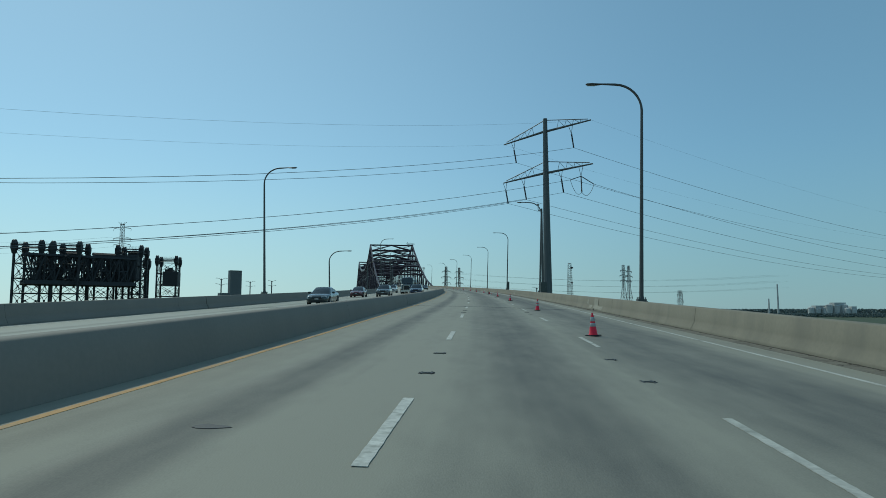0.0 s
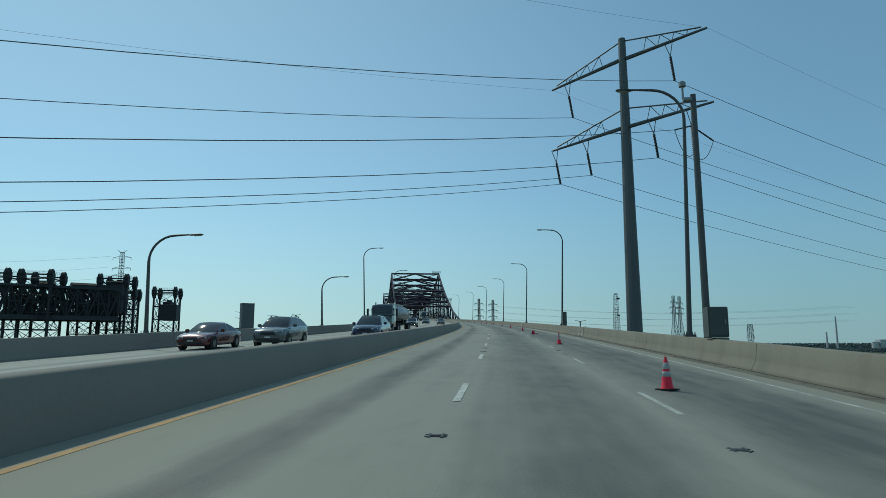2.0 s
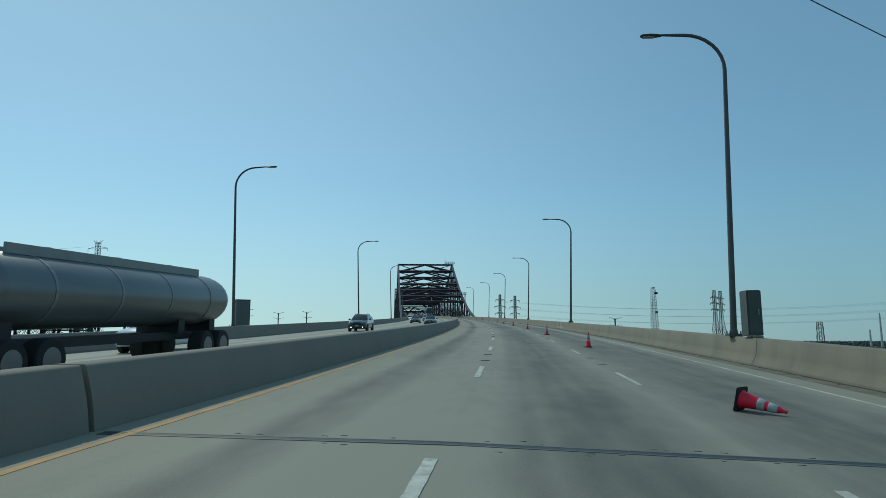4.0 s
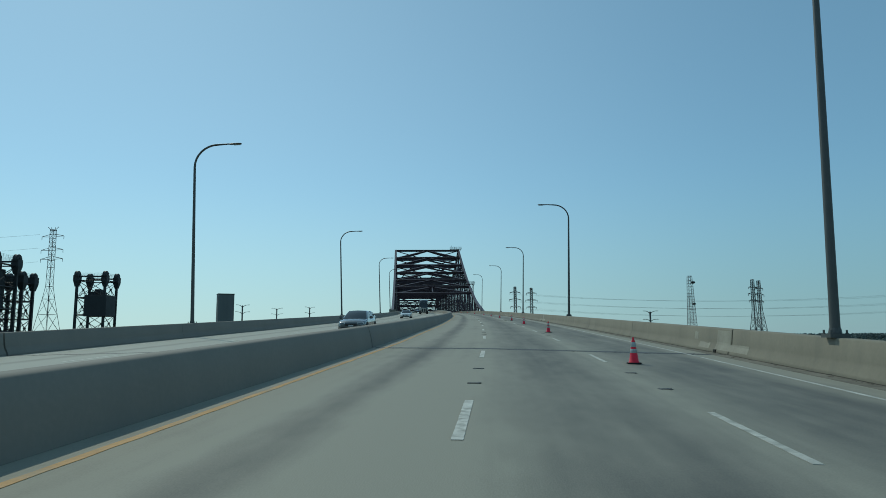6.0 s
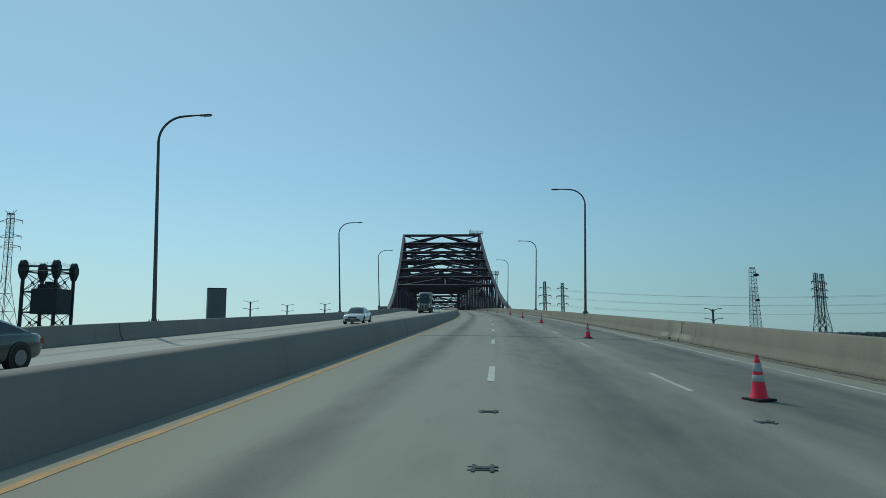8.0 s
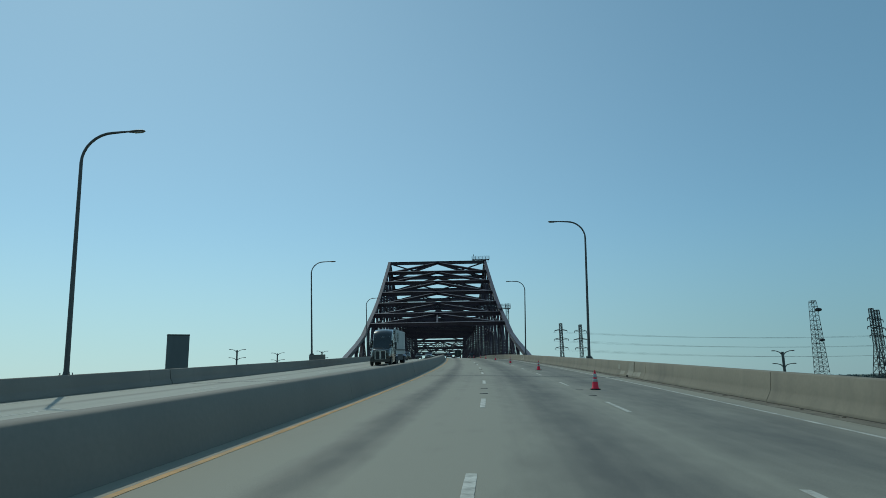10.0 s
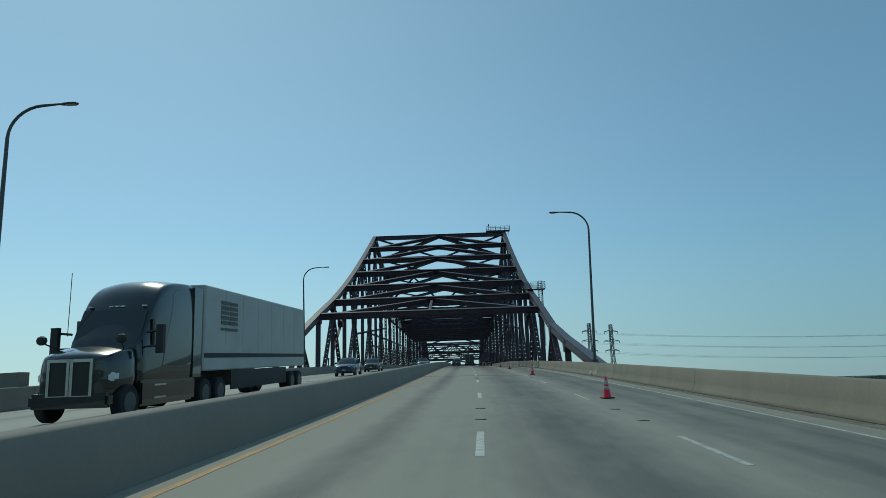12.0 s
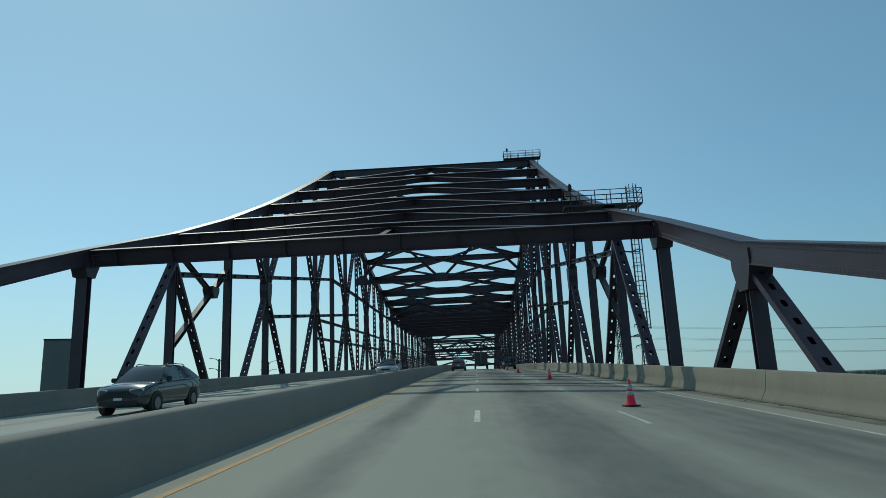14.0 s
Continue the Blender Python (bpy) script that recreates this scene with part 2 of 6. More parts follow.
def ibeam(bm, p, q, w, h, t=0.06, side=(1, 0, 0)):
    """An I section in one piece: flanges across side, web between them."""
    m, n = axes(p, q, side)
    a, c = w / 2, h / 2
    prof = [(-a, -c), (a, -c), (a, -c + t), (t / 2, -c + t), (t / 2, c - t), (a, c - t), (a, c), (-a, c), (-a, c - t), (-t / 2, c - t), (-t / 2, -c + t), (-a, -c + t)]
    sweep(bm, [[m @ Vector((x, y, z)) for x, y in prof] for z in (0, n)])


def tube(bm, pts, rad, seg=8, cap=True):
    """A tube along points with a radius at each."""
    pts = [Vector(p) for p in pts]
    if isinstance(rad, (int, float)):
        rad = [rad] * len(pts)
    d0 = (pts[1] - pts[0]).normalized()
    ref = Vector((0, 0, 1)) if abs(d0.z) < 0.9 else Vector((0, 1, 0))
    rings = []
    for i, p in enumerate(pts):
        d = (pts[min(i + 1, len(pts) - 1)] - pts[max(i - 1, 0)]).normalized()
        a = ref.cross(d).normalized()
        ref = d.cross(a)
        rings.append([bm.verts.new(p + rad[i] * (math.cos(2 * math.pi * k / seg) * a + math.sin(2 * math.pi * k / seg) * ref)) for k in range(seg)])
    for r0, r1 in zip(rings, rings[1:]):
        for k in range(seg):
            bm.faces.new((r0[k], r0[(k + 1) % seg], r1[(k + 1) % seg], r1[k]))
    if cap:
        bm.faces.new(rings[0][::-1])
        bm.faces.new(rings[-1])


def lathe(bm, prof, seg=16, at=(0, 0, 0)):
    rings = [[bm.verts.new((at[0] + r * math.cos(2 * math.pi * k / seg), at[1] + r * math.sin(2 * math.pi * k / seg), at[2] + z)) for k in range(seg)] for r, z in prof]
    for r0, r1 in zip(rings, rings[1:]):
        for k in range(seg):
            bm.faces.new((r0[k], r0[(k + 1) % seg], r1[(k + 1) % seg], r1[k]))
    bm.faces.new(rings[0][::-1])
    bm.faces.new(rings[-1])


def sweep(bm, sections, closed=True, ends=True):
    """Joins a row of equal polygons of points."""
    rings = [[bm.verts.new(p) for p in s] for s in sections]
    k = len(rings[0])
    for r0, r1 in zip(rings, rings[1:]):
        for i in range(k if closed else k - 1):
            bm.faces.new((r0[i], r1[i], r1[(i + 1) % k], r0[(i + 1) % k]))
    if ends and closed:
        bm.faces.new(rings[0])
        bm.faces.new(rings[-1][::-1])


# ---- the road's line: y is the station, lat metres to the right of the first lane line ----
def lerp_table(y, table, smooth=False):
    if y <= table[0][0]:
        return table[0][1]
    for (a, va), (b, vb) in zip(table, table[1:]):
        if y <= b:
            t = (y - a) / (b - a)
            return va + (vb - va) * (t * t * (3 - 2 * t) if smooth else t)
    return table[-1][1]


WANDER = [(5, 0.02), (38, -0.2), (88, -0.2), (152, 0.12), (187, 0.02), (212, -0.2), (247, -0.35), (320, 0.05), (346, 0.08), (372, 0.02), (408, -0.02), (460, 0.0)]


def road_x(y):
    u = max(0.0, (425 - y) / 425)
    return 51.1 - (16.1 * u**2 + 96.86 * u**3 - 91.35 * u**4 + 30.68 * u**5) + lerp_table(y, WANDER, True)


def road_z(y):
    if y < 375:
        return 0.0355 * y + 7.55e-6 * y * y
    z0 = 0.0355 * 375 + 7.55e-6 * 375 * 375
    d = y - 375
    return z0 + 0.0411 * (d - d * d / 540)


CROWN = -5.0


def cross_fall(lat):
    if lat > 0:
        return -0.035 * lat
    return -0.015 * lat if lat > CROWN else -0.015 * CROWN - 0.015 * (CROWN - lat)


def on_road(y, lat, up=0.0):
    h = math.atan(road_x(y + 0.5) - road_x(y - 0.5))
    return Vector((road_x(y) + lat * math.cos(h), y - lat * math.sin(h), road_z(y) + cross_fall(lat) + up))


def heading(y):
    """Degrees by which the road bears right of +y."""
    return math.degrees(math.atan(road_x(y + 0.5) - road_x(y - 0.5)))


def edge_right(y):
    return lerp_table(y, [(15, 9.37), (190, 8.86), (380, 8.68)])


def white_right(y):
    return edge_right(y) - 1.48


MED = -4.12
MED_AT = [(10, -4.31), (76, -4.29), (158, -4.14), (213, -4.23), (243, -4.18), (313, -4.03), (343, -4.09), (386, -4.09), (402, -4.03)]
YELLOW_AT = [(8, -3.84), (76, -3.82), (158, -3.62), (213, -3.72), (243, -3.74), (313, -3.63), (343, -3.59), (386, -3.57), (402, -3.47)]


def edge_left(y):
    return lerp_table(y, [(25, -19.2), (200, -18.8), (400, -18.9)])


Y0, Y1 = -60, 800


def steps(a, b, n):
    return [a + (b - a) * i / n for i in range(n + 1)]


# ---- ground ----
bm = bmesh.new()
R = 4600
ring = [bm.verts.new((0, 300, -18))]
prev = None
for r in (150, 600, 1500, 3000, R):
    cur = [bm.verts.new((r * math.cos(a), 300 + r * math.sin(a), -18)) for a in steps(0, 2 * math.pi, 48)[:-1]]
    for i in range(48):
        if prev is None:
            bm.faces.new((ring[0], cur[i], cur[(i + 1) % 48]))
        else:
            bm.faces.new((prev[i], cur[i], cur[(i + 1) % 48], prev[(i + 1) % 48]))
    prev = cur
tagged(part("ground", bm, GROUND), "flat green scrub and industrial land far below", "ground", kind="structure")


# ---- deck ----
def deck(name, lat0, lat1, material, cols):
    bm = bmesh.new()
    uvl = bm.loops.layers.uv.new("UVMap")
    grid = []
    for y in steps(Y0, Y1, 215):
        l0, l1 = lat0(y), lat1(y)
        lats = [l0 + (l1 - l0) * c for c in steps(0, 1, cols)]
        grid.append([(bm.verts.new(on_road(y, l)), l, y) for l in lats])
    low = [[bm.verts.new(on_road(g[0][2], g[i][1], -0.55)) for i in (0, -1)] for g in grid]

    def face(*q):
        f = bm.faces.new([v[0] for v in q])
        for lp, v in zip(f.loops, q):
            lp[uvl].uv = (v[1], v[2])

    for g0, g1 in zip(grid, grid[1:]):
        for a, b in zip(range(cols), range(1, cols + 1)):
            face(g0[a], g0[b], g1[b], g1[a])
    for i in range(len(grid) - 1):
        bm.faces.new((low[i][0], low[i + 1][0], low[i + 1][1], low[i][1]))
        bm.faces.new((grid[i][0][0], grid[i + 1][0][0], low[i + 1][0], low[i][0]))
        bm.faces.new((grid[i][-1][0], low[i][1], low[i + 1][1], grid[i + 1][-1][0]))
    return part(name, bm, material)


road = deck("road", lambda y: MED - 0.3, lambda y: edge_right(y) + 0.5, ROAD, 6)
tagged(road, "worn grey concrete carriageway with dark streaks, darker over the right lanes", "road", kind="structure")
far_road = deck("far_road", lambda y: edge_left(y) - 0.5, lambda y: MED - 0.304, ROAD_FAR, 4)
tagged(far_road, "pale concrete oncoming carriageway behind the median barrier", "road", kind="structure")


wear = random.Random(21)


def strip(name, a, b, lat, wide, material, parent, n=None, up=0.006, ragged=0.0):
    bm = bmesh.new()
    n = n or max(1, int((b - a) / 3))
    pr = None
    for y in steps(a, b, n):
        l = lat(y) if callable(lat) else lat
        r0, r1 = l - wide / 2 + wear.uniform(-1, 1) * ragged, l + wide / 2 + wear.uniform(-1, 1) * ragged
        cur = [bm.verts.new(on_road(y, r0, up)), bm.verts.new(on_road(y, r1, up)), bm.verts.new(on_road(y, r1, 0.001)), bm.verts.new(on_road(y, r0, 0.001))]
        if pr:
            for i, j in ((0, 1), (1, 2), (3, 0)):
                bm.faces.new((pr[i], pr[j], cur[j], cur[i]))
        else:
            bm.faces.new(cur)
        pr = cur
    bm.faces.new(pr[::-1])
    return part(name, bm, material, parent)


strip("yellow_edge_line", Y0, Y1, lambda y: lerp_table(y, YELLOW_AT, True), 0.12, YELLOW_LINE, road, 1700, 0.006, 0.012)["label"] = "worn yellow edge line"
strip("white_edge_line", Y0, Y1, white_right, 0.105, EDGE_LINE, road)["label"] = "faded white edge line"
strip("far_edge_line", Y0, Y1, lambda y: edge_left(y) + 0.9, 0.12, WHITE_LINE, far_road)
strip("far_median_line", Y0, Y1, -6.3, 0.12, YELLOW_LINE, far_road)
def second_line(y):
    return lerp_table(y, [(0, 3.9), (20, 4.02), (55, 3.85), (80, 3.74), (160, 3.66), (320, 3.68), (390, 3.68)], True)


DASHES = [(-6, -63.5), (0, 8.5), (3, 44.5), (6, 80.3), (12, 150.1), (15, 186.7), (17, 211.3), (20, 247.7), (26, 320.4), (28, 346.1), (30, 371.9), (33, 408.4), (50, 615)]
for i in range(-5, 48):
    y = lerp_table(i, DASHES)
    strip("lane_dash", y - 3.1, y, 0.02, 0.14, WHITE_LINE, road, 30, 0.006, 0.0035)
    strip("lane_dash", y - 3.6, y - 0.4, second_line, 0.12, LANE_LINE, road, 30, 0.006, 0.004)
    strip("lane_dash", y - 3.1, y, -9.9, 0.12, WHITE_LINE, far_road, 2)
    strip("lane_dash", y - 3.1, y, -13.5, 0.12, WHITE_LINE, far_road, 2)
stud = None
for i in range(-4, 44, 2):
    for ahead in (2.4, 6.7 if i in (12, 26) else 5.5):
        for l in (0.02, 3.72):
            y = lerp_table(i, DASHES) + ahead
            if y > 380:
                continue
            m = Matrix.Translation(on_road(y, l)) @ Euler((0.036, 0, -radians(heading(y)))).to_matrix().to_4x4()
            if stud is None:
                bm = bmesh.new()
                for x in (-0.085, 0.085):
                    box(bm, (x - 0.016, -0.13, -0.01), (x + 0.016, 0.13, 0.008))
                for yb in (-0.06, 0.06):
                    box(bm, (-0.14, yb - 0.015, -0.01), (0.14, yb + 0.015, 0.006))
                box(bm, (-0.069, -0.03, -0.01), (0.069, 0.03, 0.011))
                stud = part("road_stud", bm, JOINT, road, "dark cast-iron road marker")
                stud.matrix_basis = m
            else:
                share("road_stud", stud.data, m, road)
spill = random.Random(8)
bm = bmesh.new()
rim = [on_road(6.6 + 0.13 * math.sin(k * 0.7) * spill.uniform(0.6, 1.2), -1.8 + 0.2 * math.cos(k * 0.7) * spill.uniform(0.7, 1.2)) for k in range(9)]
sweep(bm, [[p + Vector((0, 0, h)) for p in rim] for h in (0.001, 0.006)])
bmesh.ops.recalc_face_normals(bm, faces=bm.faces[:])
part("tar_spot", bm, JOINT, road, "small black tar spot")
bm = bmesh.new()
for k in range(1800):
    y = spill.uniform(-10, 480)
    p = on_road(y, edge_right(y) - abs(spill.gauss(0.02, 0.16)), 0.0)
    r = spill.uniform(0.006, 0.026)
    box(bm, (-r, -r * spill.uniform(1, 4), -0.004), (r, r * spill.uniform(1, 4), r * 0.7), Matrix.Translation(p) @ Euler((0, 0, spill.uniform(0, 3))).to_matrix().to_4x4())
tagged(part("roadside_debris", bm, mat("gutter_dirt", (0.11, 0.095, 0.07), 0.95, scale=5, vary=0.3)), "brown grit and litter along the foot of the parapet", "debris", kind="stuff")
strip("gutter_dirt", -30, 480, lambda y: edge_right(y) - 0.3, 0.62, mat("gutter_stain", (0.19, 0.175, 0.14), 0.95, scale=1.2, vary=0.35, bump=0.3, fine=30, stain=(0.1, 0.09, 0.07), stain_scale=2.0), road, 400)["label"] = "band of dark gutter dirt"
strip("gutter_crack", -30, 480, lambda y: edge_right(y) - 0.05 - 0.02 * math.sin(y * 1.7), 0.07, mat("caked_gutter_dirt", (0.05, 0.045, 0.035), 0.95, scale=3, vary=0.3, bump=0.3), road, 400, 0.012, 0.02)["label"] = "dark line of caked dirt at the parapet's foot"
JOINTS = (-20, 45.4, 116, 188, 251.1, 314.6, 380.6, 446, 487, 560, 620)


def joint_across(y, half, lats, parent):
    """An expansion joint over the whole width: two steel edges and a rubber seal sunk between them."""
    for name, a, b, up, material in (("joint_edge", y - half - 0.04, y - half, 0.006, JOINT_STEEL), ("joint_seal", y - half, y + half, 0.004, JOINT), ("joint_edge", y + half, y + half + 0.04, 0.006, JOINT_STEEL)):
        bm = bmesh.new()
        secs = [[on_road(a, l, up), on_road(b, l, up), on_road(b, l, -0.02), on_road(a, l, -0.02)] for l in lats]
        sweep(bm, secs)
        bmesh.ops.recalc_face_normals(bm, faces=bm.faces[:])
        part(name, bm, material, parent, "dark steel expansion joint across the road")


for y in JOINTS:
    joint_across(y, 0.2 if y == 188 else 0.06, [MED + 0.02, -2.0, -0.02, 0.02, 3.0, 6.0, edge_right(y) - 0.02], road)
    joint_across(y, 0.12, [edge_left(y) + 0.02, -14.0, -9.0, -5.02], far_road)
    # broken concrete along the joint
    bm = bmesh.new()
    for k in range(46):
        l = wear.uniform(MED + 0.2, edge_right(y) - 0.2)
        side = wear.choice((-1, 1))
        p = on_road(y + side * ((0.3 if y == 188 else 0.17) + abs(wear.gauss(0, 0.07))), l, 0.0)
        r = wear.uniform(0.006, 0.016)
        box(bm, (-r * 3, -r * 0.5, -0.01), (r * 3, r * 0.5, 0.0035), Matrix.Translation(p) @ Euler((0, 0, wear.uniform(-0.25, 0.25) - radians(heading(y)))).to_matrix().to_4x4())
    tagged(part("joint_spalls", bm, JOINT, road), kind="stuff")


# ---- barriers ----
def barrier(name, label, prof, lat, panel, material, a, b, gap=0.02):
    """A concrete wall of panels; prof is (outward, up) from its base at lat."""
    e = empty(name, None, label, "barrier", kind="structure")
    y = a
    while y < b:
        bm = bmesh.new()
        end = min([b, y + panel] + [j for j in JOINTS if y + 0.5 < j])
        if end + 4 > b:
            end = b
        wide = gap if end not in JOINTS else 0.1
        secs = []
        for yy in steps(y + (0.05 if y in JOINTS else gap / 2), end - wide / 2, 6):
            l = lat(yy) if callable(lat) else lat
            base = cross_fall(l)
            secs.append([on_road(yy, l + o, u - cross_fall(l + o) + base) for o, u in prof])
        sweep(bm, secs)
        bmesh.ops.recalc_face_normals(bm, faces=bm.faces[:])
        part("panel", bm, material, e, smooth=True)
        y = end
    return e


JERSEY = [(0.0, 0.002), (0.0, 0.07), (0.02, 0.1), (0.13, 0.31), (0.16, 0.4), (0.22, 0.895), (0.245, 0.92), (0.6, 0.92), (0.6, 0.002)]
MEDIAN = [(0.0, 0.002), (-0.01, 0.06), (-0.04, 0.28), (-0.075, 0.45), (-0.17, 0.785), (-0.195, 0.81), (-0.61, 0.81), (-0.635, 0.785), (-0.7, 0.27), (-0.84, 0.08), (-0.84, 0.002)]
parapet = barrier("parapet_right", "tan concrete safety-shape parapet with joints and stains", JERSEY, edge_right, 15.25, CONCRETE, Y0, Y1, 0.035)
barrier("median_barrier", "grey concrete median barrier shaded on the near side", MEDIAN, lambda y: lerp_table(y, MED_AT, True), 45.0, CONCRETE_MED, Y0, Y1, 0.012)
barrier("parapet_left", "grey concrete parapet beyond the oncoming lanes", [(-o, u) for o, u in JERSEY], edge_left, 15.25, CONCRETE_MED, Y0, Y1)

# paler repair mortar on the parapet's toe, and scuppers at its foot
REPAIR = mat("pale_repair_mortar", (0.33, 0.31, 0.25), 0.9, scale=1.4, vary=0.2, bump=0.2, fine=20, stain=(0.25, 0.23, 0.18), stain_scale=1.5)
SCUPPER_BLACK = mat("black_scupper_mouth", (0.02, 0.02, 0.018), 0.95, scale=6, vary=0.3)
patch_rng = random.Random(12)


def toe_patch(y0, y1, u0, u1):
    face = [(o, u) for o, u in JERSEY[:7] if u0 < u < u1]
    at = lambda u: lerp_table(u, [(u, o) for o, u in JERSEY[1:7]])
    run = [(at(u0), u0)] + face + [(at(u1), u1)]
    secs = []
    for y in steps(y0, y1, 3):
        l = edge_right(y)
        grow = patch_rng.uniform(-0.03, 0.03)
        pts = [on_road(y, l + o - 0.005, u + grow * (k == len(run) - 1) - cross_fall(l + o - 0.005) + cross_fall(l)) for k, (o, u) in enumerate(run)]
        pts += [on_road(y, l + o + 0.03, u - cross_fall(l + o + 0.03) + cross_fall(l)) for o, u in run[::-1]]
        secs.append(pts)
    bm = bmesh.new()
    sweep(bm, secs)
    bmesh.ops.recalc_face_normals(bm, faces=bm.faces[:])
    part("repair_patch", bm, REPAIR, parapet, "pale mortar repair")


for y in JOINTS[1:8]:
    for a, b, u0, u1 in ((-1.6, -0.12, 0.12, 0.36), (0.12, 1.1, 0.12, 0.86), (2.1, 2.9, 0.12, 0.34), (3.6, 3.95, 0.4, 0.72)):
        if patch_rng.random() < 0.72:
            toe_patch(y + a, y + b + patch_rng.uniform(0, 0.5), u0, u1)
    q = y + patch_rng.uniform(1.0, 1.6)
    # no opening is cut: a black block stands for the dark inside the drain
    bm = bmesh.new()
    box(bm, (-0.02, -0.13, 0.004), (0.06, 0.13, 0.12), Matrix.Translation(on_road(q, edge_right(q) - 0.005)) @ Euler((0, 0, -radians(heading(q)))).to_matrix().to_4x4())
    part("scupper", bm, SCUPPER_BLACK, parapet, "drain mouth, its dark hole drawn as a black block")

# piers that carry the deck
for i, y in enumerate((-30, 46, 116, 188, 252, 314, 384)):
    bm = bmesh.new()
    c = on_road(y, -5.4, -0.56)
    a, b = on_road(y, -18.5, -1.2), on_road(y, 7.5, -1.2)
    beam(bm, a, b, 1.4, 1.6, (0, 1, 0))
    for l in (-15, -5.4, 4.5):
        p = on_road(y, l, -1.8)
        tube(bm, [(p.x, p.y, -18), p], 0.9, 12)
    tagged(part("pier", bm, CONCRETE_MED), "plain concrete pier under the viaduct deck", "pier", "viaduct piers", "structure")


# ---- lamps ----
def pilaster(lamp, reach):
    bm = bmesh.new()
    box(bm, (-0.3, -0.3, -1.4), (reach, 0.3, -0.105))
    part("pilaster", bm, CONCRETE_MED, lamp, "concrete bump-out behind the parapet")


def street_lamp(tall, arm=3.1):
    """A tapered pole with a bent arm towards +x and a flat cobra head."""
    e = empty("street_lamp")
    bm = bmesh.new()
    box(bm, (-0.24, -0.24, -0.105), (0.24, 0.24, 0.0))
    for sx in (-1, 1):
        for sy in (-1, 1):
            tube(bm, [(sx * 0.19, sy * 0.19, -0.06), (sx * 0.19, sy * 0.19, 0.1)], 0.028, 6)
    lathe(bm, [(0.16, 0.0), (0.16, 0.03), (0.135, 0.16)], 12)
    part("base_plate", bm, POLE, e)
    bm = bmesh.new()
    rc = 1.5
    pts, rad = [(0, 0, -0.08)], [0.13]
    for z in steps(1, tall - rc, 6):
        pts.append((0, 0, z))
        rad.append(0.125 - 0.05 * z / tall)
    for a in steps(0, math.pi / 2, 8)[1:]:
        pts.append((rc * 1.05 * (1 - math.cos(a)), 0, tall - rc + rc * math.sin(a)))
        rad.append(0.07)
    pts.append((arm - 0.55, 0, tall + 0.02))
    rad.append(0.045)
    tube(bm, pts, rad, 10)
    part("pole", bm, POLE, e, smooth=True)
    bm = bmesh.new()
    secs = []
    for x, w, h in ((arm - 0.65, 0.06, 0.05), (arm - 0.5, 0.13, 0.07), (arm - 0.2, 0.17, 0.08), (arm + 0.12, 0.15, 0.06), (arm + 0.2, 0.08, 0.03)):
        secs.append([(x, w * math.cos(k * math.pi / 5), tall - 0.01 + h * math.sin(k * math.pi / 5) * (1.0 if k < 5 else 0.6)) for k in range(10)])
    sweep(bm, secs)
    bmesh.ops.recalc_face_normals(bm, faces=bm.faces[:])
    head = part("lamp_head", bm, POLE, e, "flat dark luminaire", smooth=True)
    bm = bmesh.new()
    box(bm, (arm - 0.35, -0.1, tall - 0.075), (arm + 0.1, 0.1, tall - 0.055))
    part("lens", bm, LENS, head)
    return e


RIGHT_LAMPS = (36.6, 84.2, 133.6, 181.3, 231.4, 281.8, 332.2, 386.3)
LEFT_LAMPS = ((60, 12.25), (89, 5.7), (127, 5.7), (155, 12.25), (205.6, 12.25), (255.5, 12.25), (306, 12.25), (360.2, 12.25), (411.4, 12.25))
proto = {}
bases = []
for y in RIGHT_LAMPS:
    back = lerp_table(y, [(36, 0.92), (84, 0.52), (133, 0.3), (181, 0.33), (231, 0.45), (281, 0.28), (332, 0.78), (386, 1.1)])
    l = edge_right(y) + back
    p = on_road(y, l, 1.02 + cross_fall(edge_right(y)) - cross_fall(l))
    m = pose(p.x, p.y, p.z, 0, -1.8, 180 - heading(y))
    if "tall" not in proto:
        proto["tall"] = street_lamp(12.05)
        tagged(proto["tall"], "tall dark steel street lamp with bent arm behind the parapet", "street lamp", "street lamps along the road")
        lamp, first = proto["tall"], m
    else:
        lamp = copy_thing(proto["tall"], m @ Matrix.Diagonal((1, 1, 1.04 if y > 380 else 0.98 if 180 < y < 240 else 1.0, 1)))
    bases.append((lamp, max(0.0, back - 0.6)))
proto["tall"].matrix_basis = first @ Matrix.Diagonal((1, 1, 1.055, 1))
for y, tall in LEFT_LAMPS:
    back = lerp_table(y, [(60, 0.78), (155, 0.65), (206, 0.65), (255, 0.8), (306, 1.2), (361, 2.35), (411, 1.45)])
    p = on_road(y, edge_left(y) - back, 1.62 if 350 < y < 370 else 1.07 if y == 60 else 0.92)
    m = pose(p.x, p.y, p.z, 0, -1.5, -heading(y))
    size = "left" if tall > 10 else "short"
    if size not in proto:
        proto[size] = lamp = street_lamp(tall)
        tagged(lamp, "tall dark steel street lamp with bent arm beyond the oncoming lanes" if tall > 10 else "short dark steel street lamp under the power lines", "street lamp", "street lamps along the road")
        lamp.matrix_basis = m
    else:
        lamp = copy_thing(proto[size], m)
    bases.append((lamp, max(0.0, back - 0.6)))
for lamp, reach in bases:
    pilaster(lamp, reach)

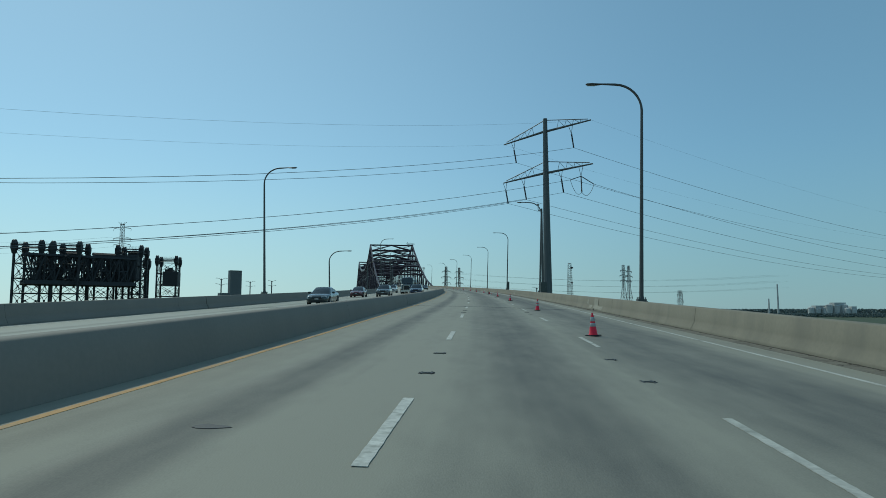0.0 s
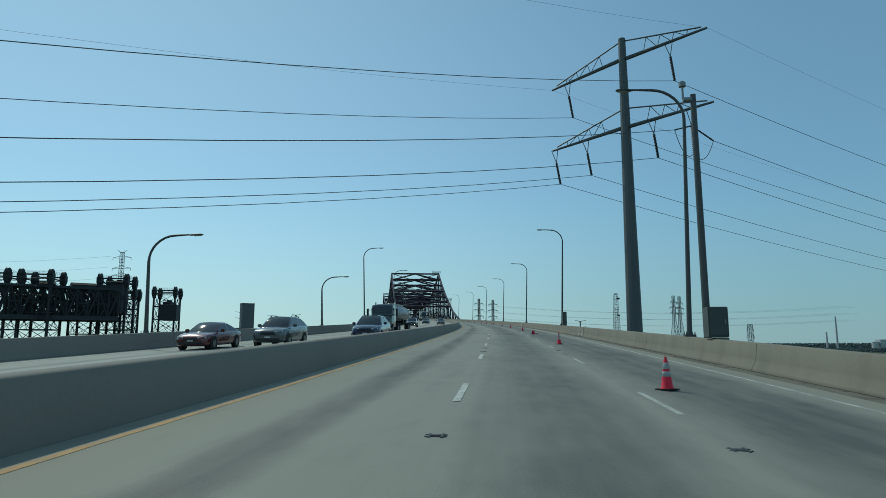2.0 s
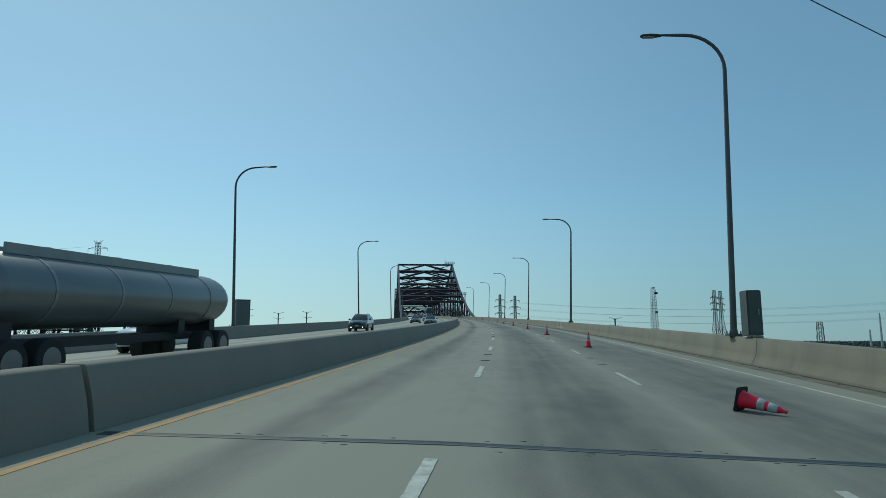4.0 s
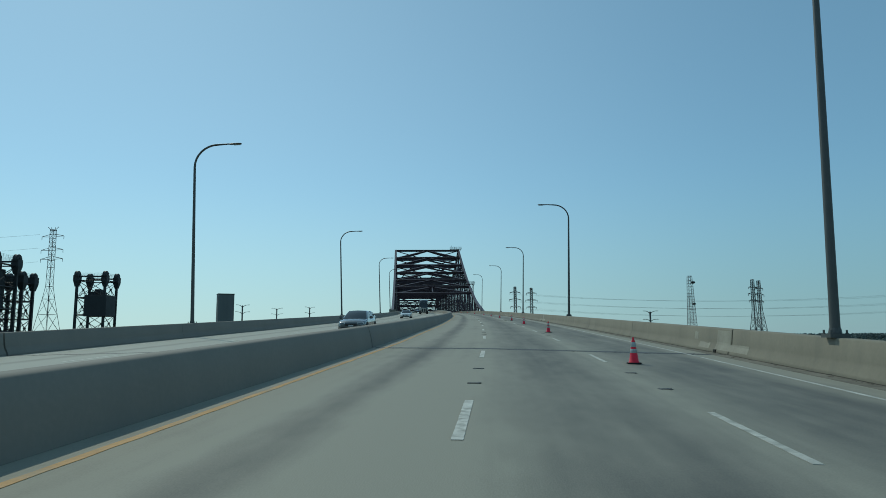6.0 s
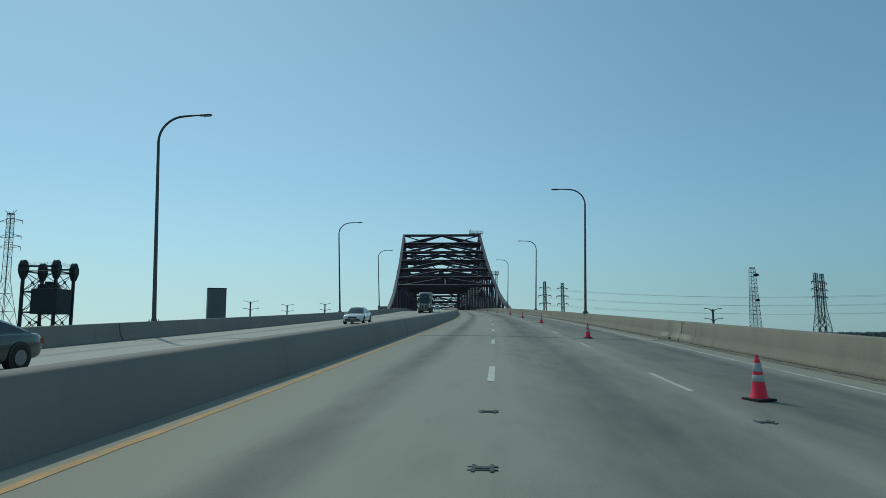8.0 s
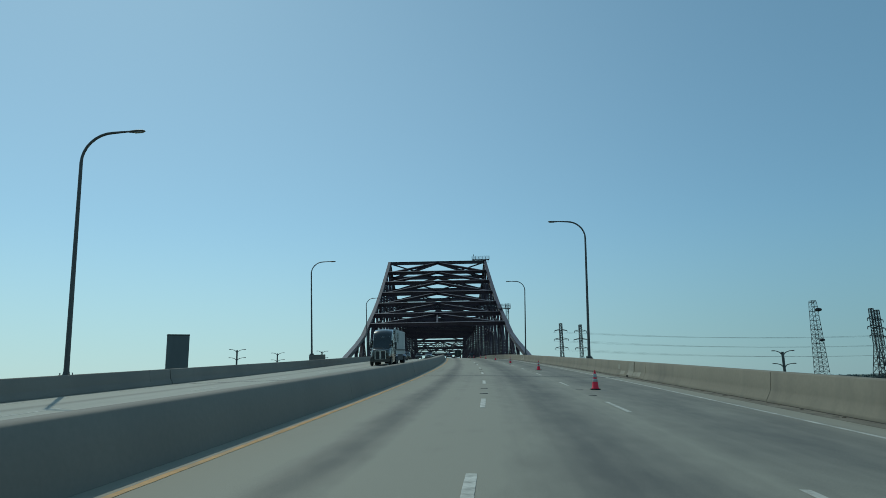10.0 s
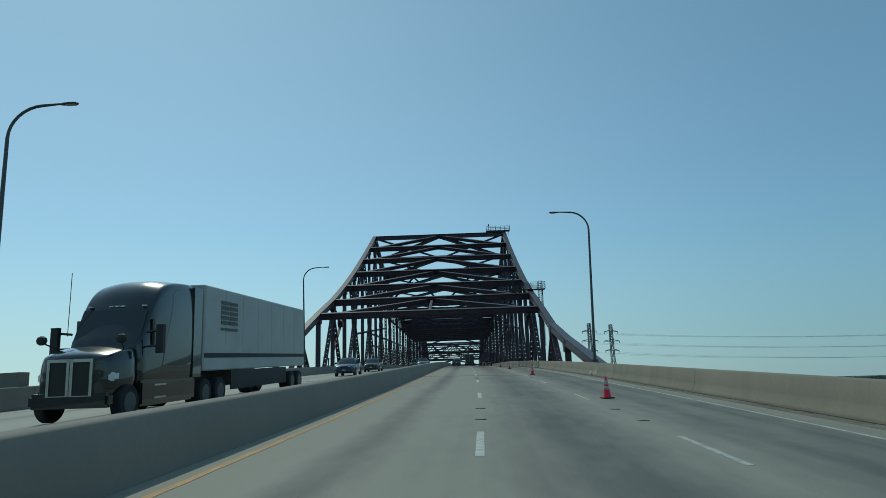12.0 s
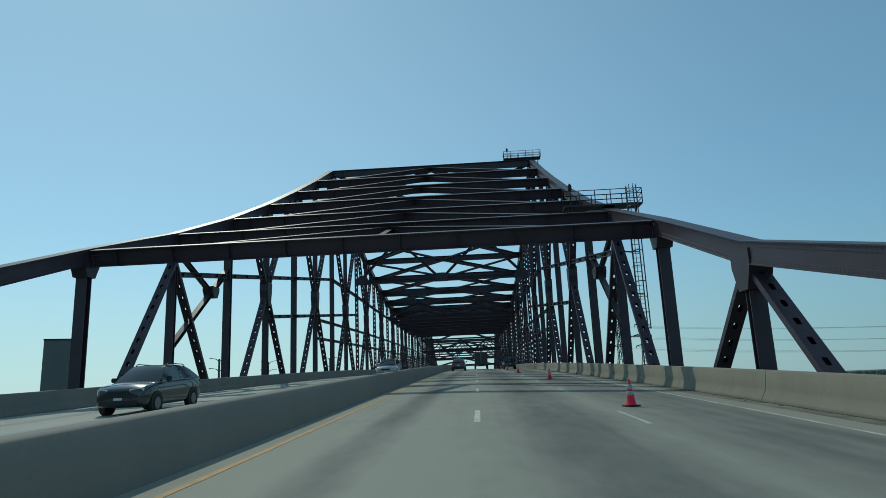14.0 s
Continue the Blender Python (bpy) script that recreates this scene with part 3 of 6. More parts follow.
# plain camera pole with its cabinet, behind the right parapet
y = 82.0
p = on_road(y, edge_right(y) + 0.62, 1.13)
e = empty("camera_pole", pose(*p, 0, 0, -heading(y)), "plain dark steel pole with a small camera on top", "pole")
bm = bmesh.new()
tube(bm, [(0, 0, -1.0), (0, 0, 5), (0, 0, 10.9)], [0.17, 0.15, 0.13], 12)
part("pole", bm, POLE, e, smooth=True)
bm = bmesh.new()
box(bm, (-0.45, -0.1, 10.6), (0.0, 0.1, 10.75))
tube(bm, [(-0.45, 0, 10.7), (-0.45, 0, 11.3)], 0.05, 8)
lathe(bm, [(0.02, 11.25), (0.16, 11.3), (0.16, 11.5), (0.05, 11.58)], 12, (-0.45, 0, 0))
part("camera_head", bm, GALV, e, "grey dome camera on a bracket", smooth=True)


def cabinet(y, out, w, h, up):
    p = on_road(y, edge_right(y) + out, up)
    e = empty("equipment_cabinet", pose(*p, 0, 0, -heading(y)), "dark green equipment cabinet on the parapet bump-out", "cabinet", "equipment cabinets")
    bm = bmesh.new()
    box(bm, (-w / 2, -0.35, 0), (w / 2, 0.35, h))
    bmesh.ops.bevel(bm, geom=bm.edges[:], offset=0.03, segments=2, affect="EDGES")
    body = part("body", bm, CABINET, e)
    bm = bmesh.new()
    box(bm, (-w / 2 + 0.05, -0.375, 0.08), (w / 2 - 0.05, -0.35, h - 0.08))
    door = part("door", bm, CABINET, e)
    bm = bmesh.new()
    box(bm, (w / 2 - 0.16, -0.41, h * 0.45), (w / 2 - 0.12, -0.375, h * 0.58))
    part("handle", bm, GALV, door)
    bm = bmesh.new()
    box(bm, (-0.1, -0.3, -0.9), (w / 2, 0.3, -0.01))
    part("plinth", bm, CONCRETE, e)


cabinet(80.6, 0.52, 0.8, 1.25, 1.0)
cabinet(132.0, 0.38, 0.5, 1.6, 1.0)


# ---- truss bridge ----
TRUSS_L, TRUSS_R, PANEL, N0 = 29.35, 61.5, 10.46, 404.0
LAST = 35
TOP = (18.72, 21.15, 24.7, 28.05, 31.9, 36.2, 40.8, 45.6, 50.6, 47.2, 44.3, 41.9, 40.0, 38.5, 37.4, 36.7, 36.3, 36.1)


def mirrored(i):
    return i if i <= 17 else LAST - i


def node_y(i):
    return N0 + PANEL * i


def top_z(i):
    return TOP[mirrored(i)] - 0.42 + (0.0 if i <= 17 else 1.0)


def deck_z(y):
    return road_z(y) - 0.3


def low_z(i):
    return deck_z(node_y(i)) - 5.0


def chord_z(y):
    k = max(0, min(LAST - 1, int((y - N0) / PANEL)))
    f = (y - node_y(k)) / PANEL
    return top_z(k) + (top_z(k + 1) - top_z(k)) * f - 0.4


def cross_z(i):
    """Height at which the two diagonals meet on a hanger."""
    return min(top_z(i) - 0.4, deck_z(node_y(i)) + (9.6 if mirrored(i) < 7 else 11.0))


def leg_end(foot, y, zc):
    """A diagonal from its foot through the crossing and on, straight, up to the top chord."""
    f = Vector(foot)
    d = Vector((0, y, zc)) - f
    t = 1.0
    while t < 3.0 and N0 < f.y + d.y * t < node_y(LAST) and f.z + d.z * t < chord_z(f.y + d.y * t):
        t += 0.01
    return foot, tuple(f + d * t)


bridge = empty("truss_bridge", None, "dark maroon riveted steel through-truss bridge over the road", "bridge")


def rivets(bm, m, rows, a, b, pitch, r=0.02):
    """Flat six-sided rivet heads in rows along z of the frame m, on the face at -x."""
    z = a
    while z < b:
        for x, u in rows:
            c = [m @ Vector((x, u + r * math.cos(k * math.pi / 2), z + r * math.sin(k * math.pi / 2))) for k in range(4)]
            t = m @ Vector((x - 0.014 if x < 0 else x + 0.014, u, z))
            vs = [bm.verts.new(v) for v in c] + [bm.verts.new(t)]
            for k in range(4):
                bm.faces.new((vs[k], vs[(k + 1) % 4], vs[4]))
        z += pitch


def chord(bm, p, q, w, h, heads=False):
    """Riveted box in one piece: webs, wider cover plates and edge angles."""
    m, n = axes(p, q, (1, 0, 0))
    a, f = w / 2, w / 2 + 0.08
    right = [(f, -h / 2), (f, -h / 2 + 0.04), (a + 0.025, -h / 2 + 0.04), (a + 0.025, -h / 2 + 0.2), (a, -h / 2 + 0.2), (a, h / 2 - 0.2), (a + 0.025, h / 2 - 0.2), (a + 0.025, h / 2 - 0.04), (f, h / 2 - 0.04), (f, h / 2)]
    prof = right + [(-x, y) for x, y in right[::-1]]
    sweep(bm, [[m @ Vector((x, y, z)) for x, y in prof] for z in (0, n)])
    if heads:
        rivets(bm, m, [(s * (a + 0.025), t * (h / 2 - u)) for s in (-1, 1) for t in (-1, 1) for u in (0.08, 0.15)], 0.1, n - 0.1, 0.2, 0.028)


def laced(bm, p, q, w, h, pitch=0.95, hole=0.36, edge=0.22):
    """Two webs across x and perforated cover plates on the other two faces: eight-sided holes left open."""
    m, n = axes(p, q, (1, 0, 0))
    box(bm, (-w / 2, -h / 2, 0), (-w / 2 + 0.04, h / 2, n), m)
    box(bm, (w / 2 - 0.04, -h / 2, 0), (w / 2, h / 2, n), m)
    x0, x1 = w / 2 - 0.04, w / 2 - edge
    c = x1 * 0.55
    for s in (-1, 1):
        for u in (s * h / 2, s * (h / 2 - 0.025)):
            rows = []
            z = 0.0
            while z < n:
                za, zb, zc = min(n, z + 0.5 * (pitch - hole)), min(n, z + 0.5 * (pitch + hole)), min(n, z + pitch)
                rim = [(-c, za), (c, za), (x1, za + c * 0.8), (x1, zb - c * 0.8), (c, zb), (-c, zb), (-x1, zb - c * 0.8), (-x1, za + c * 0.8)]
                out = [(-x0, z), (x0, z), (x0, za + c * 0.8), (x0, zb - c * 0.8), (x0, zc), (-x0, zc), (-x0, zb - c * 0.8), (-x0, za + c * 0.8)]
                if zb - za < hole * 0.9:
                    bm.faces.new([bm.verts.new(m @ Vector((x, u, y))) for x, y in ((-x0, z), (x0, z), (x0, n), (-x0, n))])
                    break
                vi = [bm.verts.new(m @ Vector((x, u, y))) for x, y in rim]
                vo = [bm.verts.new(m @ Vector((x, u, y))) for x, y in out]
                for k in range(8):
                    bm.faces.new((vi[k], vo[k], vo[(k + 1) % 8], vi[(k + 1) % 8]))
                z += pitch


def gusset(bm, x, y, z, w, h, top=0.12):
    """A riveted plate over both sides of a joint, wide at the top and narrowing downwards."""
    pts = [(-w, h * top), (w, h * top), (w, -h * 0.3), (w * 0.5, -h), (-w * 0.5, -h), (-w, -h * 0.3)]
    sweep(bm, [[(x - 0.43, y + a, z + b) for a, b in pts], [(x + 0.43, y + a, z + b) for a, b in pts]])
    face = Matrix.Translation((x, y, z))
    for u in (-0.85, -0.45, 0.0, 0.45, 0.85):
        for s in (-1, 1):
            rivets(bm, face, [(s * 0.43, u * w)], -h * 0.28, h * top - 0.04, 0.16, 0.026)


def side_part(name, build, label=""):
    """A member of the left and of the right truss: built once, shared by both."""
    bm = bmesh.new()
    build(bm)
    ob = part(name, bm, STEEL_PAINT, bridge, label)
    ob.location.x = TRUSS_L
    share(name, ob.data, Matrix.Translation((TRUSS_R, 0, 0)), bridge)


# end posts rise out of the deck line
ends = ((388.5, 15.5, 404.0, TOP[0] - 0.42), (node_y(LAST) + 15.5, 20.0, node_y(LAST), top_z(LAST)))
for ya, za, yb, zb in ends:
    side_part("end_chord", lambda bm: chord(bm, (0, ya - 4, za - 1.15), (0, yb, zb), 0.72, 0.85, ya < 400))
for i in range(LAST):
    a, b = (0, node_y(i), top_z(i)), (0, node_y(i + 1), top_z(i + 1))
    side_part("top_chord", lambda bm: chord(bm, a, b, 0.72, 0.85 if abs(mirrored(i) - 3) < 8 else 0.95, i < 4))
for i in range(LAST):
    a, b = (0, node_y(i), low_z(i)), (0, node_y(i + 1), low_z(i + 1))
    side_part("bottom_chord", lambda bm: beam(bm, a, b, 0.7, 0.9))
for i in range(LAST + 1):
    y, zt, zb = node_y(i), top_z(i) - 0.4, low_z(i)
    odd = mirrored(i) % 2 == 1
    if odd:
        side_part("hanger", lambda bm: ibeam(bm, (0, y, zb), (0, y, zt), 0.6, 0.36, 0.05, (1, 0, 0)))
        zc = cross_z(i)
        for j in (i - 1, i + 1):
            if 0 <= j <= LAST:
                foot = (0, node_y(j), low_z(j))
                a, b = leg_end(foot, y, zc)
                side_part("diagonal", lambda bm: laced(bm, a, b, 0.62, 0.25))
        side_part("gusset_plate", lambda bm: gusset(bm, 0, y, zt + 0.25, 0.8, 1.3))
        if zc < zt - 2:
            side_part("gusset_plate", lambda bm: gusset(bm, 0, y, zc + 0.75, 0.72, 2.2))
    else:
        if 9 < i < 27:
            side_part("post", lambda bm: laced(bm, (0, y, zb), (0, y, zt), 0.62, 0.3))
        else:
            side_part("post", lambda bm: ibeam(bm, (0, y, zb), (0, y, zt), 0.62, 0.5, 0.06, (1, 0, 0)))
        side_part("gusset_plate", lambda bm: gusset(bm, 0, y, zt + 0.25, 0.75, 1.1))
def solid_strut(bm, p, q, depth, wide, along=(0, 1, 0)):
    m, n = axes(p, q, along)
    for s in (-1, 1):
        box(bm, (-wide / 2, s * depth / 2 - 0.03, 0), (wide / 2, s * depth / 2 + 0.03, n), m)
    box(bm, (-0.03, -depth / 2, 0), (0.03, depth / 2, n), m)
    k = 1.5
    while k < n:
        box(bm, (-wide / 2 + 0.02, -depth / 2, k), (wide / 2 - 0.02, depth / 2, k + 0.03), m)
        k += 3.2


# sub-struts along each truss, rising with the crossings


def strut_z(y, level):
    if level == 0:
        return 24.9 + 0.15 * (min(y, 488) - 435) if y < 640 else deck_z(y) + 11.0
    return 23.9 + 0.105 * (y - 456)


for i in range(3, LAST - 3):
    ya, yb = node_y(i), node_y(i + 1)
    for lv in (0, 1):
        za, zb = strut_z(ya, lv), strut_z(yb, lv)
        if (lv == 1 and not 5 <= i <= 9) or max(za, zb) > min(top_z(i), top_z(i + 1)) - 0.8:
            continue
        side_part("sub_strut", lambda bm: solid_strut(bm, (0, ya, za), (0, yb, zb), 0.34, 0.4, (1, 0, 0)))
    if 7 <= i <= 27:
        for up in (5.6, 8.2):
            za, zb = deck_z(ya) + up, deck_z(yb) + up
            side_part("sub_strut", lambda bm: solid_strut(bm, (0, ya, za), (0, yb, zb), 0.3, 0.36, (1, 0, 0)))
# sub-diagonals from low on a hanger to high on the next post, with a short stay from the hip
for i in (3, 32):
    s = 1 if i < 17 else -1
    y, yn = node_y(i), node_y(i + s)
    za = deck_z(y) + 3.3
    zb = min(top_z(i), top_z(i + s)) - 0.5
    side_part("sub_diagonal", lambda bm: ibeam(bm, (0, y, za), (0, yn, zb), 0.42, 0.34, 0.05))
    g = (0, y + (yn - y) * 0.66, za + (zb - za) * 0.66)
    side_part("stay", lambda bm: ibeam(bm, (0, y + s * 0.8, top_z(i) - 0.9), g, 0.36, 0.3, 0.05))
    side_part("gusset_plate", lambda bm: gusset(bm, 0, g[1], g[2] + 0.35, 0.7, 0.8))
XL, XR = TRUSS_L, TRUSS_R
XM = (XL + XR) / 2


for i in range(2, LAST - 1):
    y, z = node_y(i), top_z(i) - 0.05
    bm = bmesh.new()
    deep = 0.9 if mirrored(i) == 2 else 1.5 if 12 <= i <= 22 else 1.0
    along = Vector((0, 2 * PANEL, top_z(i + 1) - top_z(i - 1))).normalized()
    solid_strut(bm, (XL + 0.4, y, z - deep / 2 + 0.35), (XR - 0.4, y, z - deep / 2 + 0.35), deep, 0.6, along)
    part("cross_strut", bm, STEEL_PAINT, bridge)
    # lateral K bracing in the plane of the top chords
    j = i + 1
    if j <= LAST - 2:
        lo, hi = (i, j) if top_z(i) < top_z(j) else (j, i)
        mid = Vector((XM, node_y(hi), top_z(hi) - 0.3))
        for x in (XL + 0.4, XR - 0.4):
            bm = bmesh.new()
            foot = Vector((x, node_y(lo), top_z(lo) - 0.3))
            plane = Vector((0, -(top_z(hi) - top_z(lo)) * (1 if hi > lo else -1), PANEL))
            ibeam(bm, foot, mid, 0.55, 0.7, 0.05, plane.cross(mid - foot))
            part("lateral_brace", bm, STEEL_PAINT, bridge)
        # past the peak the bracing crosses
        if 8 <= i <= 15:
            mid = Vector((XM, node_y(lo), top_z(lo) - 0.35))
            for x in (XL + 0.4, XR - 0.4):
                bm = bmesh.new()
                ibeam(bm, mid, (x, node_y(hi), top_z(hi) - 0.35), 0.36, 0.42, 0.05, (0, 0, 1))
                part("lateral_brace", bm, STEEL_PAINT, bridge)
    # sway frames close the upper part of the portal over the middle of the bridge
    zd = deck_z(y)
    low = zd + 13.6
    if 14 <= i <= 21 and z - low > 1.4:
        bm = bmesh.new()
        solid_strut(bm, (XL + 0.35, y, low), (XR - 0.35, y, low), 0.7, 0.5)
        part("sway_strut", bm, STEEL_PAINT, bridge)
        xs = [XL + 0.35, (XL + XM) / 2, XM, (XR + XM) / 2, XR - 0.35]
        for k in range(4):
            za, zb = (low + 0.3, z - 0.6) if k % 2 == 0 else (z - 0.6, low + 0.3)
            bm = bmesh.new()
            ibeam(bm, (xs[k], y, za), (xs[k + 1], y, zb), 0.42, 0.4, 0.05, (0, 1, 0))
            part("sway_brace", bm, STEEL_PAINT, bridge)
    if i in (23, 24, 26, 28, 30, 31):
        zl = zd + 9.0
        bm = bmesh.new()
        solid_strut(bm, (XL + 0.35, y, zl), (XR - 0.35, y, zl), 0.5, 0.4)
        part("sway_strut", bm, STEEL_PAINT, bridge)
        xs = steps(XL + 0.35, XR - 0.35, 6)
        for k in range(6):
            za, zb = (zl, zl + 4.5) if k % 2 == 0 else (zl + 4.5, zl)
            bm = bmesh.new()
            ibeam(bm, (xs[k], y, za), (xs[k + 1], y, zb), 0.4, 0.36, 0.05, (0, 1, 0))
            part("sway_brace", bm, STEEL_PAINT, bridge)
        bm = bmesh.new()
        solid_strut(bm, (XL + 0.35, y, zl + 4.5), (XR - 0.35, y, zl + 4.5), 0.5, 0.4)
        part("sway_strut", bm, STEEL_PAINT, bridge)
    # one deep sway frame past the peak
    if i == 10:
        zl, zt = 35.4, z - 0.5
        bm = bmesh.new()
        solid_strut(bm, (XL + 0.35, y, zl), (XR - 0.35, y, zl), 0.55, 0.5)
        part("sway_strut", bm, STEEL_PAINT, bridge)
        xs = [XL + 0.35, (XL + XM) / 2, XM, (XR + XM) / 2, XR - 0.35]
        for k in range(4):
            za, zb = (zl, zt) if k % 2 == 0 else (zt, zl)
            bm = bmesh.new()
            ibeam(bm, (xs[k], y, za), (xs[k + 1], y, zb), 0.5, 0.45, 0.05, (0, 1, 0))
            part("sway_brace", bm, STEEL_PAINT, bridge)
        for x in (XL + 1.2, XM, XR - 1.2):
            bm = bmesh.new()
            pts = [(-1.3, -0.4), (1.3, -0.4), (1.3, 0.2), (0.7, 1.2), (-0.7, 1.2), (-1.3, 0.2)]
            sweep(bm, [[(x + a, y + v, zl + b) for a, b in pts] for v in (-0.3, 0.3)])
            part("gusset_plate", bm, STEEL_PAINT, bridge)
bm = bmesh.new()
ibeam(bm, (XM, node_y(2), top_z(2) - 0.25), (XM, node_y(3), top_z(3) - 0.3), 0.4, 0.35, 0.05)
part("centre_stringer", bm, STEEL_PAINT, bridge)
# floor beams carry the deck between the trusses
for i in range(0, LAST + 1):
    bm = bmesh.new()
    y = node_y(i)
    zc = road_z(y) - 0.95
    beam(bm, (XL + 0.3, y, zc - 0.75), (XR - 0.3, y, zc - 0.75), 0.5, 1.5, (0, 1, 0))
    part("floor_beam", bm, STEEL_PAINT, bridge)
# piers at the two towers and at the ends
for i in (0, 8, 27, 35):
    bm = bmesh.new()
    for x in (XL, XR):
        tube(bm, [(x, node_y(i), -18), (x, node_y(i), low_z(i) - 0.5)], [2.2, 1.6], 16)
    tagged(part("pier", bm, CONCRETE_MED), "plain concrete pier under the truss bridge", "pier", "viaduct piers", "structure")


def railing(bm, a, b, high=1.1, gap=1.1):
    a, b = Vector(a), Vector(b)
    n = max(1, round((b - a).length / gap))
    for k in range(n + 1):
        p = a.lerp(b, k / n)
        tube(bm, [p, p + Vector((0, 0, high))], 0.035, 6)
    for h in (high, high * 0.66, high * 0.33):
        tube(bm, [a + Vector((0, 0, h)), b + Vector((0, 0, h))], 0.03, 6)


def platform(i, along, x0, x1, dz):
    """An inspection platform on the right top chord with rails."""
    y, z = node_y(i) + along, dz
    e = empty("inspection_platform", None, "railed steel inspection platform on top of the truss", "platform", "inspection platforms")
    bm = bmesh.new()
    box(bm, (x0, y - 0.7, z), (x1, y + 0.7, z + 0.1))
    for x in (x0 + 0.4, x1 - 0.4):
        beam(bm, (x, y - 0.5, z), (x, y + 0.5, z - 0.9), 0.12, 0.12)
    part("floor_grating", bm, STEEL_PAINT, e)
    for ya in (y - 0.68, y + 0.68):
        bm = bmesh.new()
        railing(bm, (x0, ya, z + 0.1), (x1, ya, z + 0.1))
        part("guard_rail", bm, DARK_STEEL, e)
    for x in (x0, x1):
        bm = bmesh.new()
        railing(bm, (x, y - 0.68, z + 0.1), (x, y + 0.68, z + 0.1))
        part("guard_rail", bm, DARK_STEEL, e)
    bm = bmesh.new()
    tube(bm, [(x0 + 0.6, y, z + 0.1), (x0 + 0.6, y, z + 1.5)], 0.05, 8)
    lathe(bm, [(0.08, 1.45), (0.15, 1.5), (0.15, 1.85), (0.05, 2.0)], 10, (x0 + 0.6, y, z))
    part("beacon", bm, TRIM_BLACK, e, "dark warning beacon on a short post")
    return e


platform(3, 1.6, 58.2, 63.9, 28.65)
platform(8, 0.0, 57.2, 63.0, 50.7)
# caged ladder from the lower platform to the deck
lad = empty("caged_ladder", None, "dark steel ladder with a round safety cage on the truss", "ladder")
lx, ly = 63.0, node_y(3) + 0.7
for x in (lx - 0.25, lx + 0.25):
    bm = bmesh.new()
    beam(bm, (x, ly, 17.0), (x, ly, 29.9), 0.06, 0.08)
    part("rail", bm, POLE, lad)
bm = bmesh.new()
tube(bm, [(lx - 0.25, ly, 0), (lx + 0.25, ly, 0)], 0.02, 6)
rung = part("rung", bm, POLE, lad)
rung.location.z = 17.3
for k in range(1, 38):
    share("rung", rung.data, Matrix.Translation((0, 0, 17.3 + 0.33 * k)), lad)
bm = bmesh.new()
z = 19.5
while z < 29.9:
    tube(bm, [(lx + 0.4 * math.cos(a), ly - 0.1 - 0.75 * math.sin(a), z) for a in steps(0, math.pi, 10)], 0.03, 4)
    z += 1.1
for a in (0.3, 0.9, 1.57, 2.2, 2.85):
    x, yy = lx + 0.4 * math.cos(a), ly - 0.1 - 0.75 * math.sin(a)
    tube(bm, [(x, yy, 19.5), (x, yy, 29.9)], 0.025, 4)
part("cage", bm, POLE, lad)
for z in (19.0, 22.0, 25.0):
    bm = bmesh.new()
    for x in (lx - 0.25, lx + 0.25):
        beam(bm, (x, ly, z), (TRUSS_R + 0.1, node_y(3) + 0.1, z), 0.07, 0.07)
    part("bracket", bm, POLE, lad)


# ---- traffic cones ----
def traffic_cone():
    e = empty("traffic_cone")
    bm = bmesh.new()
    box(bm, (-0.18, -0.18, 0.0), (0.18, 0.18, 0.04))
    bmesh.ops.bevel(bm, geom=bm.edges[:], offset=0.015, segments=2, affect="EDGES")
    part("base", bm, RUBBER, e, "black rubber base")
    bm = bmesh.new()
    lathe(bm, [(0.14, 0.04), (0.135, 0.06), (0.118, 0.085), (0.094, 0.28), (0.088, 0.31), (0.07, 0.47), (0.066, 0.52), (0.046, 0.67), (0.028, 0.72), (0.024, 0.78)], 20)
    part("cone", bm, ORANGE, e, smooth=True)
    for z0, z1, r0, r1 in ((0.32, 0.435, 0.0885, 0.0755), (0.495, 0.64, 0.0705, 0.0525)):
        bm = bmesh.new()
        lathe(bm, [(r0, z0), (r0 + 0.002, z0 + 0.003), (r1 + 0.002, z1 - 0.003), (r1, z1)], 20)
        part("collar", bm, REFLECT, e, "dirty white reflective collar", smooth=True)
    for ob in e.children:
        ob.data.transform(Matrix.Diagonal((1.12, 1.12, 0.965, 1)))
    return e


cone_rng = random.Random(4)
CONES = [(-4, 4.7), (20.74, 4.56), (41.9, 4.75), (68.6, 4.56), (94.4, 4.62), (141, 4.85), (161.4, 4.48), (182.8, 4.4), (207.4, 4.4), (231.1, 4.5), (251.5, 4.62), (278, 4.5), (302, 4.4), (327.6, 4.62), (356.1, 4.42), (383.7, 4.4), (409.5, 4.38), (432.8, 4.7), (455, 4.1), (479, 4.2), (502, 4.2)]
cone0 = None
for y, l in CONES:
    p = on_road(y, l, 0.002)
    m = pose(p.x, p.y, p.z, cone_rng.uniform(-1.5, 1.5), cone_rng.uniform(-1.5, 1.5), cone_rng.uniform(0, 90))
    if cone0 is None:
        cone0 = traffic_cone()
        tagged(cone0, "orange traffic cone with two white collars on the road", "traffic cone", "cones closing the lane")
        cone0.matrix_basis = m
    else:
        copy_thing(cone0, m)


p = on_road(119.8, 4.6, 0.2)
fallen = copy_thing(cone0, pose(p.x, p.y, p.z, 103, 0, 38))
tagged(fallen, "fallen orange traffic cone lying on the road", "traffic cone", "cones closing the lane")


# ---- the steel power pylon and its lines ----
PYLON = mat("weathered_pylon_steel", (0.12, 0.128, 0.125), 0.55, 0.3, scale=0.5, vary=0.2, bump=0.05, streak=(1, 1, 0.15))


